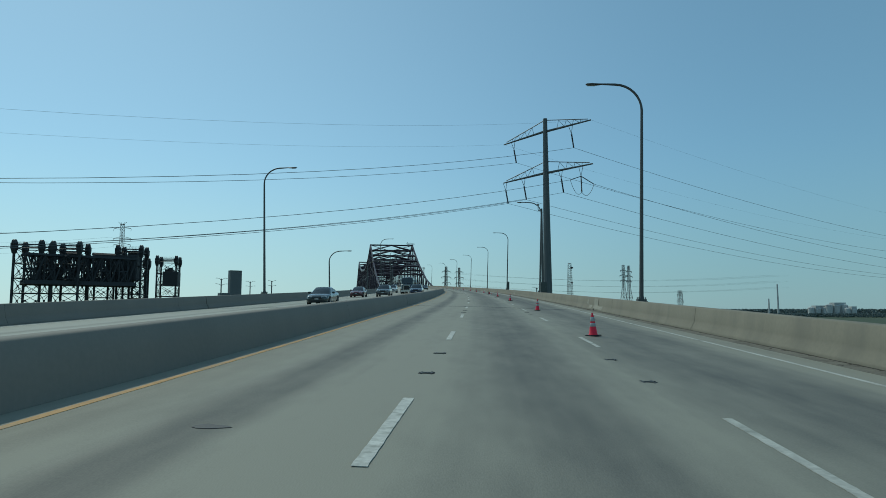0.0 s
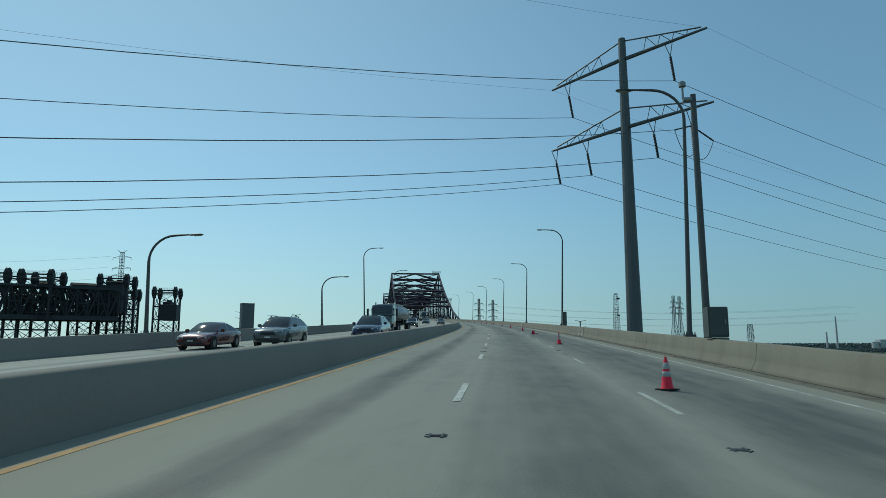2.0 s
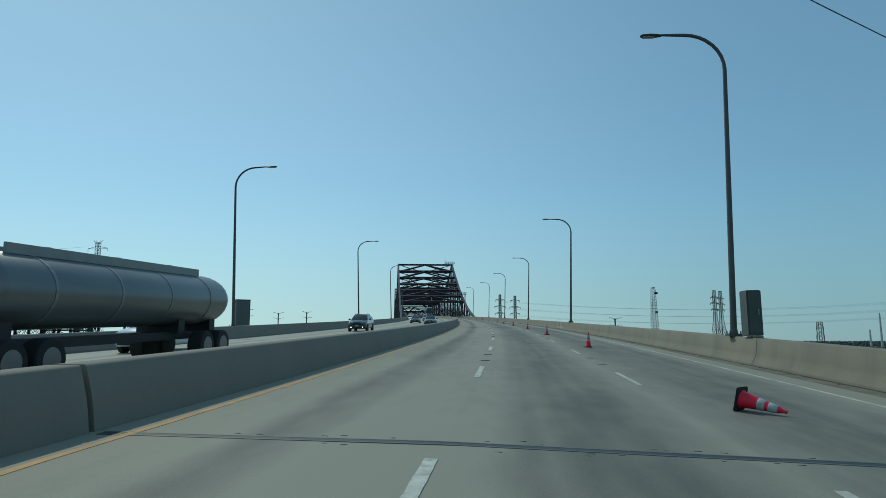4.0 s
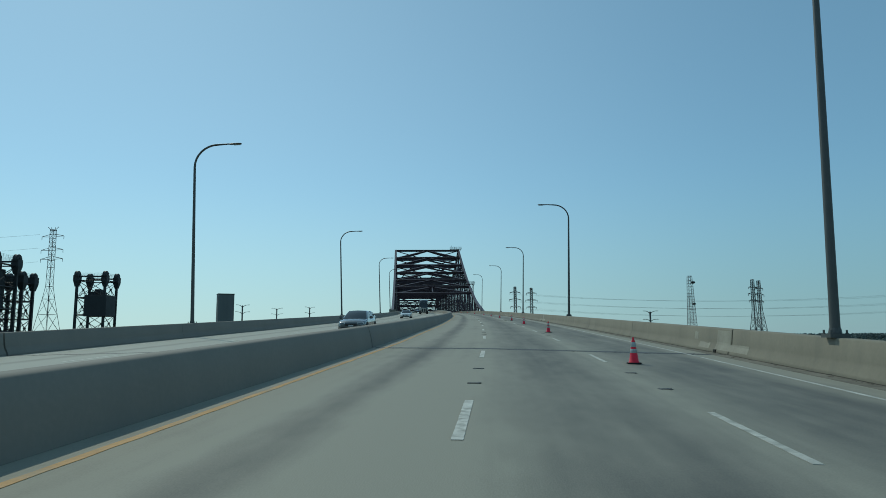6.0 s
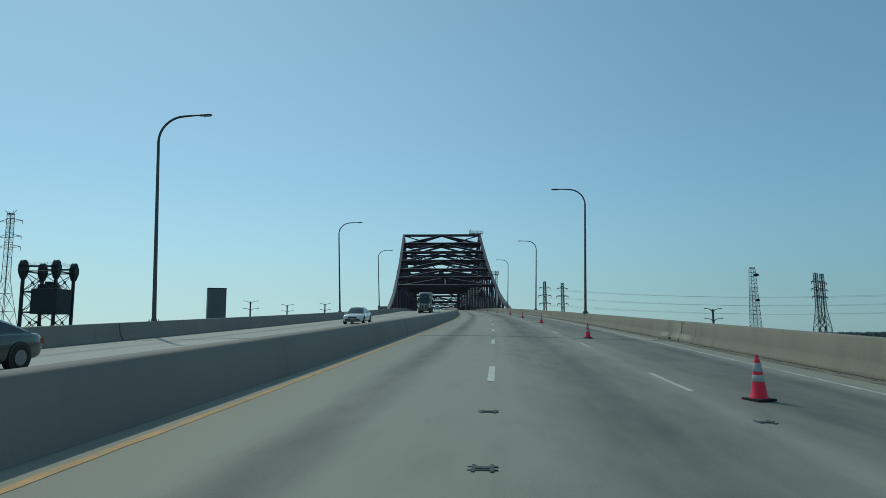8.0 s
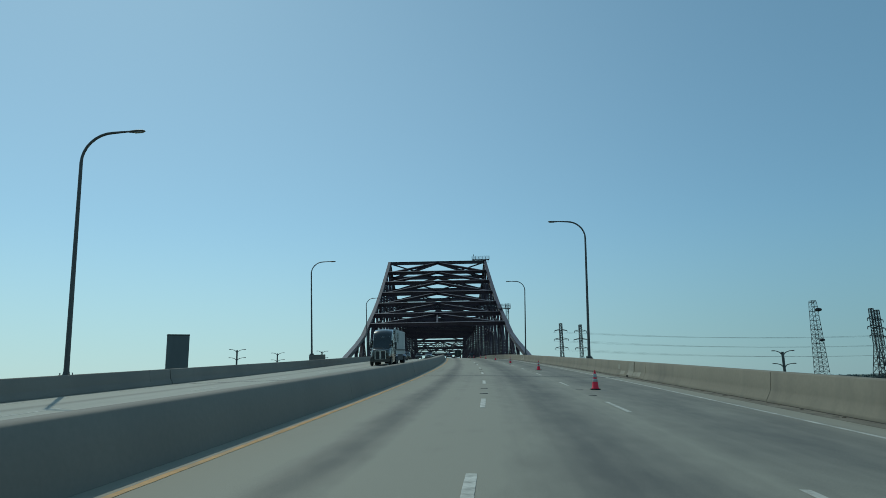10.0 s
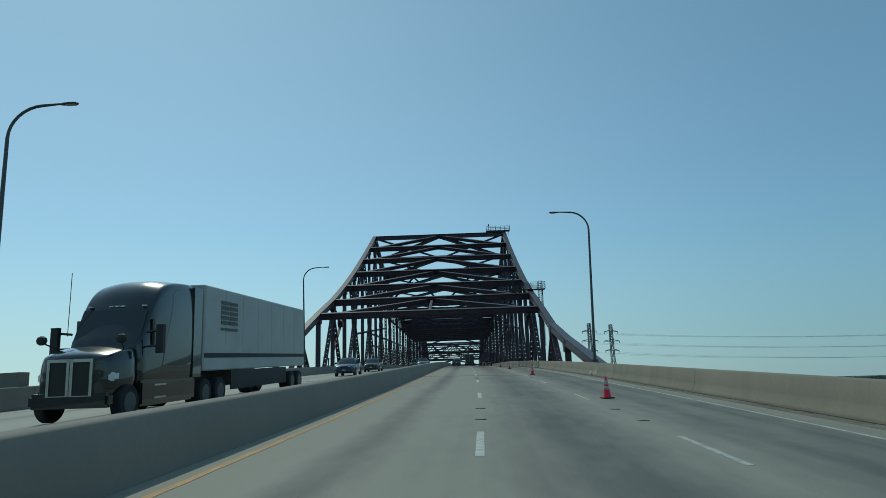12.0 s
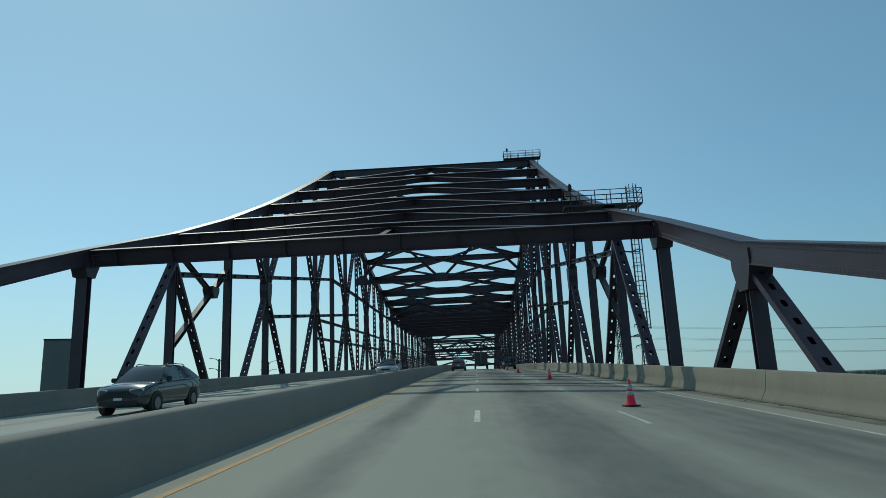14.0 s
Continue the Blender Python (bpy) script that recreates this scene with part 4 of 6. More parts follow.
def pylon():
    e = empty("power_pylon", None, "grey tubular steel power pylon with two slanting cross-arms", "pylon")
    px, py = 44.6, 127.3
    bm = bmesh.new()
    tube(bm, [(px, py, -18), (px, py, 5), (px, py, 25), (px, py, 41.9)], [1.15, 0.92, 0.68, 0.45], 12)
    part("shaft", bm, PYLON, e)
    d = Vector((13.6, -16.9, 0)).normalized()
    tips = []
    for z0, ups, n in ((39.1, (-1.0, 0.4), 10.8), (30.1, (-0.7, 0.35), 11.0)):
        for s in (-1, 1):
            up = ups[s > 0]
            root = Vector((px, py, z0)) + d * s * 0.6
            tip = Vector((px, py, z0 + up)) + d * s * n
            bm = bmesh.new()
            tube(bm, [root, tip], [0.27, 0.14], 8)
            arm = part("cross_arm", bm, PYLON, e)
            bm = bmesh.new()
            peak = Vector((px, py, z0 + 2.4)) + d * s * 0.4
            end = root.lerp(tip, 0.93) + Vector((0, 0, 0.35))
            tube(bm, [peak, end], 0.09, 6)
            zig = [0.22, 0.3, 0.4, 0.49, 0.58, 0.67, 0.76, 0.84]
            for k in range(len(zig) - 1):
                lo, hi = (zig[k], zig[k + 1]) if k % 2 == 0 else (zig[k + 1], zig[k])
                tube(bm, [root.lerp(tip, lo), peak.lerp(end, hi)], 0.045, 5)
            part("tie_truss", bm, PYLON, arm)
            tips.append((root, tip))
    return e, d, tips


pyl, arm_dir, tips = pylon()
hang = []
for (root, tip), fs in zip(tips, ((0.76,), (0.54,), (0.97, 0.5), (0.28,))):
    for f in fs:
        hang.append(root.lerp(tip, f))
across = Vector((0.78, 0.63, 0))
cable_ends = []
for k, p in enumerate(hang):
    bm = bmesh.new()
    q = p + Vector((0.25, 0.2, -1.7))
    r = q + across * 0.85 + Vector((0, 0, -2.85))
    for s in (-1, 1):
        tube(bm, [p + arm_dir * 0.5 * s, q], 0.05, 5)
    part("hanger_link", bm, PYLON, pyl)
    bm = bmesh.new()
    prof = []
    m, n = axes(q, r, (0, 1, 0))
    nd = 16
    for i in range(nd):
        z = n * i / nd
        prof += [(0.13, z), (0.19, z + n / nd * 0.5), (0.13, z + n / nd * 0.95)]
    lathe(bm, prof, 8)
    bmesh.ops.transform(bm, matrix=m, verts=bm.verts[:])
    part("insulator", bm, INSULATOR, pyl, "ribbed dark insulator string")
    cable_ends.append(r)


def insulator(p, q, thick):
    bm = bmesh.new()
    m, n = axes(p, q, (0, 1, 0))
    prof = []
    for i in range(14):
        z = n * i / 14
        prof += [(0.1 * thick, z), (0.16 * thick, z + n / 28), (0.1 * thick, z + n / 14 * 0.95)]
    lathe(bm, prof, 8)
    bmesh.ops.transform(bm, matrix=m, verts=bm.verts[:])
    part("insulator", bm, INSULATOR, pyl, "ribbed dark insulator string")


# the dead-end set: two strain strings, a hanging string and the jumper loops
p = tips[3][0].lerp(tips[3][1], 0.74)
yoke = p + Vector((0, 0, -2.1))
bm = bmesh.new()
for s in (-1, 1):
    tube(bm, [p + arm_dir * 0.5 * s, yoke], 0.05, 5)
part("hanger_link", bm, PYLON, pyl)
left_end, right_end, low_end = yoke + Vector((-3.0, -1.7, -1.2)), yoke + Vector((3.3, 1.2, -1.3)), yoke + Vector((0.1, 0.0, -3.3))
for q, thick in ((left_end, 0.6), (right_end, 0.7), (low_end, 1.0)):
    insulator(yoke, q, thick)
for q in (left_end, right_end):
    bm = bmesh.new()
    pts = []
    for t in steps(0, 1, 12):
        r = q.lerp(low_end, t)
        r.z -= 5.6 * t * (1 - t)
        pts.append(r)
    tube(bm, pts, 0.045, 5)
    part("jumper_loop", bm, WIRE, pyl)


def cable(a, b, sag, r=0.035):
    bm = bmesh.new()
    a, b = Vector(a), Vector(b)
    pts = []
    for t in steps(0, 1, 40):
        p = a.lerp(b, t)
        p.z -= sag * 4 * t * (1 - t)
        pts.append(p)
    tube(bm, pts, r, 5)
    return tagged(part("power_cable", bm, WIRE), "thin grey overhead power cable", "power cable", "overhead power cables")


cable(left_end, left_end - Vector((0.866, 0.5, 0)) * 400, 24.9)
cable(right_end, right_end + Vector((0.94, 0.342, 0)) * 400, 13.5)
for (root, tip), sag in zip(tips[:2], (19.5, 24.0)):
    cable(tip, tip - Vector((0.866, 0.5, 0)) * 400, sag, 0.011)
    cable(tip, tip + Vector((0.94, 0.342, 0)) * 400, 13.0, 0.011)
for k, p in enumerate(cable_ends):
    cable(p, p - Vector((0.866, 0.5, 0)) * 400, (22.9, 26.2, 21.9, 22.4, 23.7)[k])
    cable(p, p + Vector((0.94, 0.342, 0)) * 400, 13.5)


# ---- lattice towers far off ----
TOWER = mat("weathered_tower_steel", (0.055, 0.06, 0.062), 0.65, 0.1, bump=0)

def lattice_tower(high, base, arms, waist=0.62, r=0.11, horns=0.0):
    bm = bmesh.new()
    lv = [0.0]
    step = base * 0.9
    while lv[-1] < high:
        lv.append(min(high, lv[-1] + step))
        step = max(2.2, step * 0.82)
    def half(z):
        w = waist * high
        return (base / 2) * (1 - z / w) + 1.25 * z / w if z < w else 1.25 - 0.2 * (z - w) / (high - w)
    for z0, z1 in zip(lv, lv[1:]):
        a, b = half(z0), half(z1)
        c0 = [(-a, -a, z0), (a, -a, z0), (a, a, z0), (-a, a, z0)]
        c1 = [(-b, -b, z1), (b, -b, z1), (b, b, z1), (-b, b, z1)]
        for k in range(4):
            tube(bm, [c0[k], c1[k]], r, 4, False)
            if z0 < waist * high * 0.8:
                tube(bm, [c0[k], c1[(k + 1) % 4]], r * 0.5, 4, False)
            tube(bm, [c0[(k + 1) % 4], c1[k]], r * 0.5, 4, False)
            tube(bm, [c1[k], c1[(k + 1) % 4]], r * 0.55, 4, False)
    if horns:
        for s in (-1, 1):
            tube(bm, [(s * 0.85, 0, high - 0.5), (s * horns, 0, high + 1.6)], r, 4)
            tube(bm, [(s * 0.85, 0, high), (s * horns * 0.4, 0, high + 1.4)], r, 4)
        tube(bm, [(-horns * 0.5, 0, high), (horns * 0.5, 0, high)], r, 4)
    e = empty("lattice_tower")
    part("lattice", bm, TOWER, e)
    for z, n in arms:
        bm = bmesh.new()
        for s in (-1, 1):
            tube(bm, [(s * 0.9, 0, z + 1.3), (s * n, 0, z)], r * 0.9, 4)
            tube(bm, [(s * 0.9, 0, z - 0.3), (s * n, 0, z)], r * 0.7, 4)
            tube(bm, [(s * n, 0, z), (s * n, 0, z - 1.8)], r * 0.8, 5)
        part("cross_arm", bm, TOWER, e)
    return e


GZ = -18.0


def tower_at(x, y, top, base, arms, turn, label="grey steel lattice power tower far off", **kw):
    e = lattice_tower(top - GZ, base, [(z - GZ, n) for z, n in arms], **kw)
    e.matrix_basis = pose(x, y, GZ, 0, 0, turn)
    return tagged(e, label, "power tower", "far power towers")


for x, y, top, base, arms, turn in (
    (351, 726, 54.0, 12.0, ((47, 5), (41, 6), (35, 5)), 20),
    (366, 742, 54.3, 12.0, ((47, 5), (41, 6), (35, 5)), 20),
    (158, 873, 59.5, 15.0, ((53, 6), (45, 7), (37, 6)), 10),
    (179, 886, 59.0, 15.0, ((53, 6), (45, 7), (37, 6)), 10),
    (253.6, 433, 14.3, 7.0, ((11.5, 4), (7, 4.5)), 30),
    (-159, 522, 66.6, 17.0, ((63, 7), (55.5, 7), (50.5, 7)), -15),
):
    tower_at(x, y, top, base, arms, turn, r=0.3 if y > 700 else 0.16, horns=3.4 if x < 0 else 0.0)
# far cables between the pair of towers ahead and off to the right
for (x, y), zs in (((156.6, 873), (53, 45, 37)), ((181.5, 886), (53, 45, 37))):
    for z in zs:
        for s in (-1, 1):
            cable((x + s * 6, y, z - 1.8), (x + s * 6 + 420, y - 120, z - 8), 9, 0.04)
for z in (65.5, 58, 50.5):
    cable((-165, 520, z - 1.8), (-420, 430, z - 6), 9, 0.045)

# red and white radio mast with dishes
e = lattice_tower(45 - GZ, 6.5, (), 0.98, 0.13)
e.name = "radio_mast"
e.matrix_basis = pose(227, 584, GZ)
tagged(e, "slender lattice radio mast with small dishes far off", "radio mast")
bm = bmesh.new()
for z, r in ((58.5, 0.9), (44, 0.7)):
    lathe(bm, [(0.3, -r), (r * 1.5, -r * 0.6), (r * 1.7, 0.0), (r * 1.5, r * 0.6), (0.3, r)], 14, (1.6, -1.2, z))
part("dish", bm, DARK_STEEL, e)


# ---- railway lift bridges beyond the left parapet ----
def lift_tower(x, y, turn, top, wide, deep, weight, sheave=2.3, block=(-0.35, 1.22)):
    """A square lattice tower with big sheave wheels over its legs and a hanging counterweight."""
    e = empty("lift_bridge_tower", pose(x, y, GZ, 0, 0, turn), "black steel vertical-lift railway bridge tower with sheave wheels", "lift bridge tower", "railway lift bridge towers")
    h = top - GZ
    a, b = wide / 2, deep / 2
    corners = ((-a, -b), (a, -b), (a, b), (-a, b))
    for cx, cy in corners:
        bm = bmesh.new()
        beam(bm, (cx, cy, 0), (cx, cy, h - 2.0), 1.0, 1.0)
        part("leg", bm, DARK_STEEL, e)
    lv = steps(12, h - 4.5, 5)
    side = (0.3, 0.7, 0.2)
    for k in range(4):
        p, q = corners[k], corners[(k + 1) % 4]
        for z0, z1 in zip(lv, lv[1:]):
            hub = Vector(((p[0] + q[0]) / 2, (p[1] + q[1]) / 2, (z0 + z1) / 2))
            members = [("brace", (*p, z0), (*q, z1), 0.22), ("brace", (*q, z0), (*p, z1), 0.22), ("strut", (*p, z1), (*q, z1), 0.42)]
            for t in (0.25, 0.75):
                members.append(("brace", Vector((*p, z0)).lerp(Vector((*q, z0)), t), hub, 0.15))
            for name, c, d, w in members:
                bm = bmesh.new()
                beam(bm, c, d, w, w, side)
                part(name, bm, DARK_STEEL, e)
            bm = bmesh.new()
            bmesh.ops.create_icosphere(bm, subdivisions=1, radius=0.6, matrix=Matrix.Translation(hub))
            part("joint", bm, DARK_STEEL, e)
    for cx, cy in corners:
        bm = bmesh.new()
        m = pose(cx, cy, h - sheave, 90, 0, 90)
        r = sheave
        lathe(bm, [(0.4, -0.85), (r * 0.9, -0.8), (r, -0.6), (r * 0.94, -0.35), (r * 0.94, 0.35), (r, 0.6), (r * 0.9, 0.8), (0.4, 0.85)], 20)
        bmesh.ops.transform(bm, matrix=m, verts=bm.verts[:])
        part("sheave", bm, DARK_STEEL, e)
        bm = bmesh.new()
        sweep(bm, [[(cx - u, cy - v, z), (cx + u, cy - v, z), (cx + u, cy + v, z), (cx - u, cy + v, z)] for u, v, z in ((0.75, 0.75, h - sheave - 5.4), (1.25, 1.6, h - sheave - 2.6), (1.25, 1.6, h - sheave))])
        part("bearing_house", bm, DARK_STEEL, e)
    bm = bmesh.new()
    for ya in (-b - 0.9, b + 0.9):
        beam(bm, (-a, ya, h - sheave - 0.6), (a, ya, h - sheave - 0.6), 0.7, 0.5, (0, 0, 1))
        railing(bm, (-a, ya, h - sheave - 0.2), (a, ya, h - sheave - 0.2), 1.2, 1.5)
    for xa in (-a - 0.9, a + 0.9):
        railing(bm, (xa, -b, h - sheave - 0.2), (xa, b, h - sheave - 0.2), 1.2, 1.5)
    part("walkway", bm, DARK_STEEL, e)
    if weight:
        z0, z1 = weight
        bm = bmesh.new()
        box(bm, (a * block[0], -b - 1.2, z0 - GZ), (a * block[1], b * 0.5, z1 - GZ))
        bmesh.ops.bevel(bm, geom=bm.edges[:], offset=0.15, segments=1, affect="EDGES")
        part("counterweight", bm, DARK_STEEL, e, "solid dark counterweight block")
        bm = bmesh.new()
        box(bm, (-a * 0.2, -b * 0.8, z1 - GZ), (a * 0.6, b * 0.3, z1 - GZ + 1.8))
        box(bm, (a * 0.1, -b * 0.6, z1 - GZ + 1.8), (a * 0.5, 0, z1 - GZ + 3.0))
        part("machine_house", bm, DARK_STEEL, e)
    return e


lift_tower(-114.6, 481.0, 2.5, 39.0, 12.6, 13.6, (17.5, 27.5), 2.1)
lift_tower(-115.8, 400.8, 2.5, 38.6, 12.6, 13.6, (18.0, 32.5), 2.1, (-1.35, 0.72))
lift_tower(-138.3, 371.0, 2.5, 37.4, 12.6, 13.6, None, 2.1)
lift_tower(-156.0, 369.0, 2.5, 37.6, 12.8, 13.6, None, 2.1)
lift_tower(-117.5, 421.0, 2.5, 33.2, 9.0, 8.0, None, 1.8)
lift_tower(-138.0, 418.0, 2.5, 34.0, 11.0, 12.0, None, 1.8)


RUST = mat("rusty_sheet_roof", (0.13, 0.09, 0.075), 0.85, scale=0.4, vary=0.25, bump=0.05, stain=(0.2, 0.15, 0.13), stain_scale=0.3)


def lifted_span(ax, ay, bx, by, z0, z1, side):
    """A raised railway truss span between two towers."""
    e = empty("lifted_railway_span", None, "raised black railway truss span between lift towers", "railway bridge", "raised railway spans")
    a, b = Vector((ax, ay, 0)), Vector((bx, by, 0))
    n = 12
    off = Vector((-(b - a).normalized().y, (b - a).normalized().x, 0)) * side
    for o in (Vector((0, 0, 0)), off):
        lo, hi = Vector((0, 0, z0)), Vector((0, 0, z1))
        members = [("bottom_chord", a + o + lo, b + o + lo, 2.2), ("top_chord", a + o + hi, b + o + hi, 1.2)]
        for k in range(n):
            p, q = a.lerp(b, k / n) + o, a.lerp(b, (k + 1) / n) + o
            members.append(("post", p + lo, p + hi, 0.6))
            if k % 2:
                members.append(("sub_strut", p + (lo + hi) * 0.5, q + (lo + hi) * 0.5, 0.5))
            members.append(("sub_diagonal", p + (lo + hi) * 0.5, q + (lo if k % 2 else hi), 0.5))
            members.append(("diagonal", (p + lo) if k % 2 else (p + hi), (q + hi) if k % 2 else (q + lo), 0.7))
        for name, p, q, w in members:
            bm = bmesh.new()
            beam(bm, p, q, w, w, (1, 0.2, 0.1))
            part(name, bm, DARK_STEEL, e)
    bm = bmesh.new()
    sweep(bm, [[a + Vector((0, 0, z0 - 0.6)), a + off + Vector((0, 0, z0 - 0.6)), a + off + Vector((0, 0, z0)), a + Vector((0, 0, z0))],
               [b + Vector((0, 0, z0 - 0.6)), b + off + Vector((0, 0, z0 - 0.6)), b + off + Vector((0, 0, z0)), b + Vector((0, 0, z0))]])
    bmesh.ops.recalc_face_normals(bm, faces=bm.faces[:])
    part("track_deck", bm, DARK_STEEL, e)


lifted_span(-113.5, 392, -158, 361, 15.0, 29.5, 7.5)
lifted_span(-120, 404, -160, 380, 17.5, 30.5, 7.5)
lifted_span(-122, 420, -168, 392, 16.0, 31.5, 7.5)
# rusty roofs over the machinery on top of the spans
for x, y, n in ((-143.5, 385.0, 8.0), (-128.5, 391.0, 10.5)):
    e = empty("machinery_house", pose(x, y, 30.2, 0, 0, 32), "low machinery house with a rusty roof on the raised span", "machinery house", "machinery houses")
    bm = bmesh.new()
    box(bm, (-n / 2, -2.4, 0), (n / 2, 2.4, 1.9))
    part("wall", bm, DARK_STEEL, e)
    bm = bmesh.new()
    sweep(bm, [[(u, -2.7, 1.9), (u, 2.7, 1.9), (u, 1.2, 3.0), (u, -1.2, 3.0)] for u in (-n / 2 - 0.3, n / 2 + 0.3)])
    bmesh.ops.recalc_face_normals(bm, faces=bm.faces[:])
    part("roof", bm, RUST, e, "dull rust-brown roof")


# ---- slab building, silos, chimneys, trees at the horizon ----
e = empty("elevator_building", pose(-85.5, 597.5, GZ, 0, 0, 25), "plain tall grey concrete slab building beside the bridge", "building")
bm = bmesh.new()
box(bm, (-5.1, -3.4, 0), (5.1, 3.4, 53.2))
box(bm, (-14.0, -3.0, 0), (-5.2, 3.0, 33.5))
part("wall", bm, mat("dark_slab_concrete", (0.185, 0.19, 0.185), 0.85, scale=0.15, vary=0.15, bump=0.1, stain=(0.13, 0.135, 0.135), stain_scale=0.1, streak=(1, 1, 0.2)), e)
bm = bmesh.new()
box(bm, (-5.25, -3.55, 53.2), (5.25, 3.55, 53.7))
part("roof", bm, DARK_STEEL, e, "dark flat roof edge")


def horizon(az, dist, el_m=0.0):
    return Vector((dist * math.sin(radians(az)), dist * math.cos(radians(az)), GZ + el_m))


for az, dist, r, h, n in ((39.9, 1750, 7, 22, 3), (41.1, 1760, 8, 28, 3), (42.3, 1760, 6, 20, 2)):
    p = horizon(az, dist)
    e = empty("grain_silo", Matrix.Translation(p), "pale concrete silos in a row far off", "silo", "far silos")
    for k in range(n):
        bm = bmesh.new()
        lathe(bm, [(r, 0), (r, h - 2 - 2 * (k % 2)), (r * 0.5, h - 2 * (k % 2))], 16, (k * r * 2.1, -k * 4, 0))
        part("bin", bm, SILO, e)
    bm = bmesh.new()
    box(bm, (r, -r, h * 0.7), (r * (n * 1.6), r, h * 1.15))
    part("gallery", bm, SILO, e)
for az, dist, h in ((37.65, 1900, 82), (37.0, 1900, 44), (44.9, 900, 36)):
    p = horizon(az, dist)
    bm = bmesh.new()
    lathe(bm, [(2.6, 0), (2.0, h * 0.6), (1.6, h)], 12)
    ob = part("chimney", bm, SILO)
    ob.matrix_basis = Matrix.Translation(p)
    tagged(ob, "tall thin grey chimney far off on the horizon", "chimney", "far chimneys")


ICO = bmesh.new()
bmesh.ops.create_icosphere(ICO, subdivisions=1, radius=1.0)
ICO_V, ICO_F = [v.co.copy() for v in ICO.verts], [[v.index for v in f.verts] for f in ICO.faces]
ICO.free()


def tree_belt(name, az0, az1, dist, high, seed):
    """A far belt of trees: many small uneven clumps in one mesh."""
    rng = random.Random(seed)
    verts, faces = [], []
    az = az0
    while az < az1:
        p = horizon(az + rng.uniform(-0.05, 0.05), dist * rng.uniform(0.96, 1.04))
        h = high * rng.uniform(0.9, 1.03)
        for k in range(7):
            c = p + Vector((rng.uniform(-h, h) * 0.5, rng.uniform(-h, h) * 0.5, h * (0.2 + 0.11 * k)))
            r = h * rng.uniform(0.13, 0.24) * (1.1 - 0.06 * k)
            m = Matrix.Translation(c) @ Euler((rng.uniform(0, 3), rng.uniform(0, 3), 0)).to_matrix().to_4x4() @ Matrix.Diagonal((r, r * rng.uniform(0.7, 1.2), r * rng.uniform(0.6, 1.0), 1))
            n0 = len(verts)
            verts += [m @ v for v in ICO_V]
            faces += [[i + n0 for i in f] for f in ICO_F]
        az += math.degrees(high * 0.13 / dist)
    me = bpy.data.meshes.new(name)
    me.from_pydata(verts, [], faces)
    me.materials.append(TREES)
    return tagged(new(name, me), "hazy dark green belt of trees on the horizon", "trees", kind="stuff")


tree_belt("far_trees", 20, 62, 2300, 18, 1)
tree_belt("far_trees", 10, 70, 1600, 9, 2)
tree_belt("far_trees", -62, -4, 2400, 14, 3)


def lamp_mast(x, y, z_top, turn, arm=3.0):
    """A thick mast with two long and two short rising arms, each with a flat lamp head."""
    e = empty("lamp_mast", pose(x, y, GZ, 0, 0, turn), "grey steel lamp mast with four curved arms", "lamp mast", "lamp masts below the bridge")
    h = z_top - GZ
    k = arm / 3.0
    bm = bmesh.new()
    tube(bm, [(0, 0, 0), (0, 0, h * 0.6), (0, 0, h)], [0.5 * k, 0.42 * k, 0.36 * k], 10)
    part("mast", bm, POLE, e, smooth=True)
    for z, reach, up in ((h - 0.5 * k, 1.0, 0.75), (h - 4.0 * k, 1.05, 0.55)):
        for s in (-1, 1):
            bm = bmesh.new()
            far = s * arm * reach * (1.0 if s > 0 else 0.85)
            tube(bm, [(0, 0, z - 0.6 * k), (far * 0.35, 0, z + up * 0.45 * k), (far * 0.8, 0, z + up * k), (far, 0, z + up * 1.1 * k)], [0.17 * k, 0.14 * k, 0.11 * k, 0.1 * k], 6)
            limb = part("arm", bm, POLE, e)
            bm = bmesh.new()
            box(bm, (min(far, far + s * 0.9 * k), -0.25 * k, z + up * 1.1 * k - 0.15 * k), (max(far, far + s * 0.9 * k), 0.25 * k, z + up * 1.1 * k + 0.12 * k))
            bmesh.ops.bevel(bm, geom=bm.edges[:], offset=0.06 * k, segments=1, affect="EDGES")
            part("lamp_head", bm, POLE, limb)


lamp_mast(167, 504, 18.5, 10, 3.6)
lamp_mast(-140.7, 865, 40.5, 20, 6.0)
lamp_mast(-105, 870, 37.0, 0, 5.0)
lamp_mast(-90, 1010, 44.0, 40, 6.0)


# ---- vehicles ----
def loft(bm, stations):
    """A vehicle shell from stations of (y, half width, bottom, shoulder, top, crown)."""
    secs = []
    for y, w, zb, zs, zt, cr in stations:
        side = [(0.0, zb), (w * 0.88, zb), (w * 0.98, zb + 0.08), (w, zb + (zs - zb) * 0.55), (w * 0.985, zs), (w * 0.93, zt - 0.02), (w * 0.84, zt), (w * 0.4, zt + cr), (0.0, zt + cr)]
        left = [(-x, z) for x, z in side[-2:0:-1]]
        secs.append([(x, y, z) for x, z in side + left])
    sweep(bm, secs)
    bmesh.ops.recalc_face_normals(bm, faces=bm.faces[:])


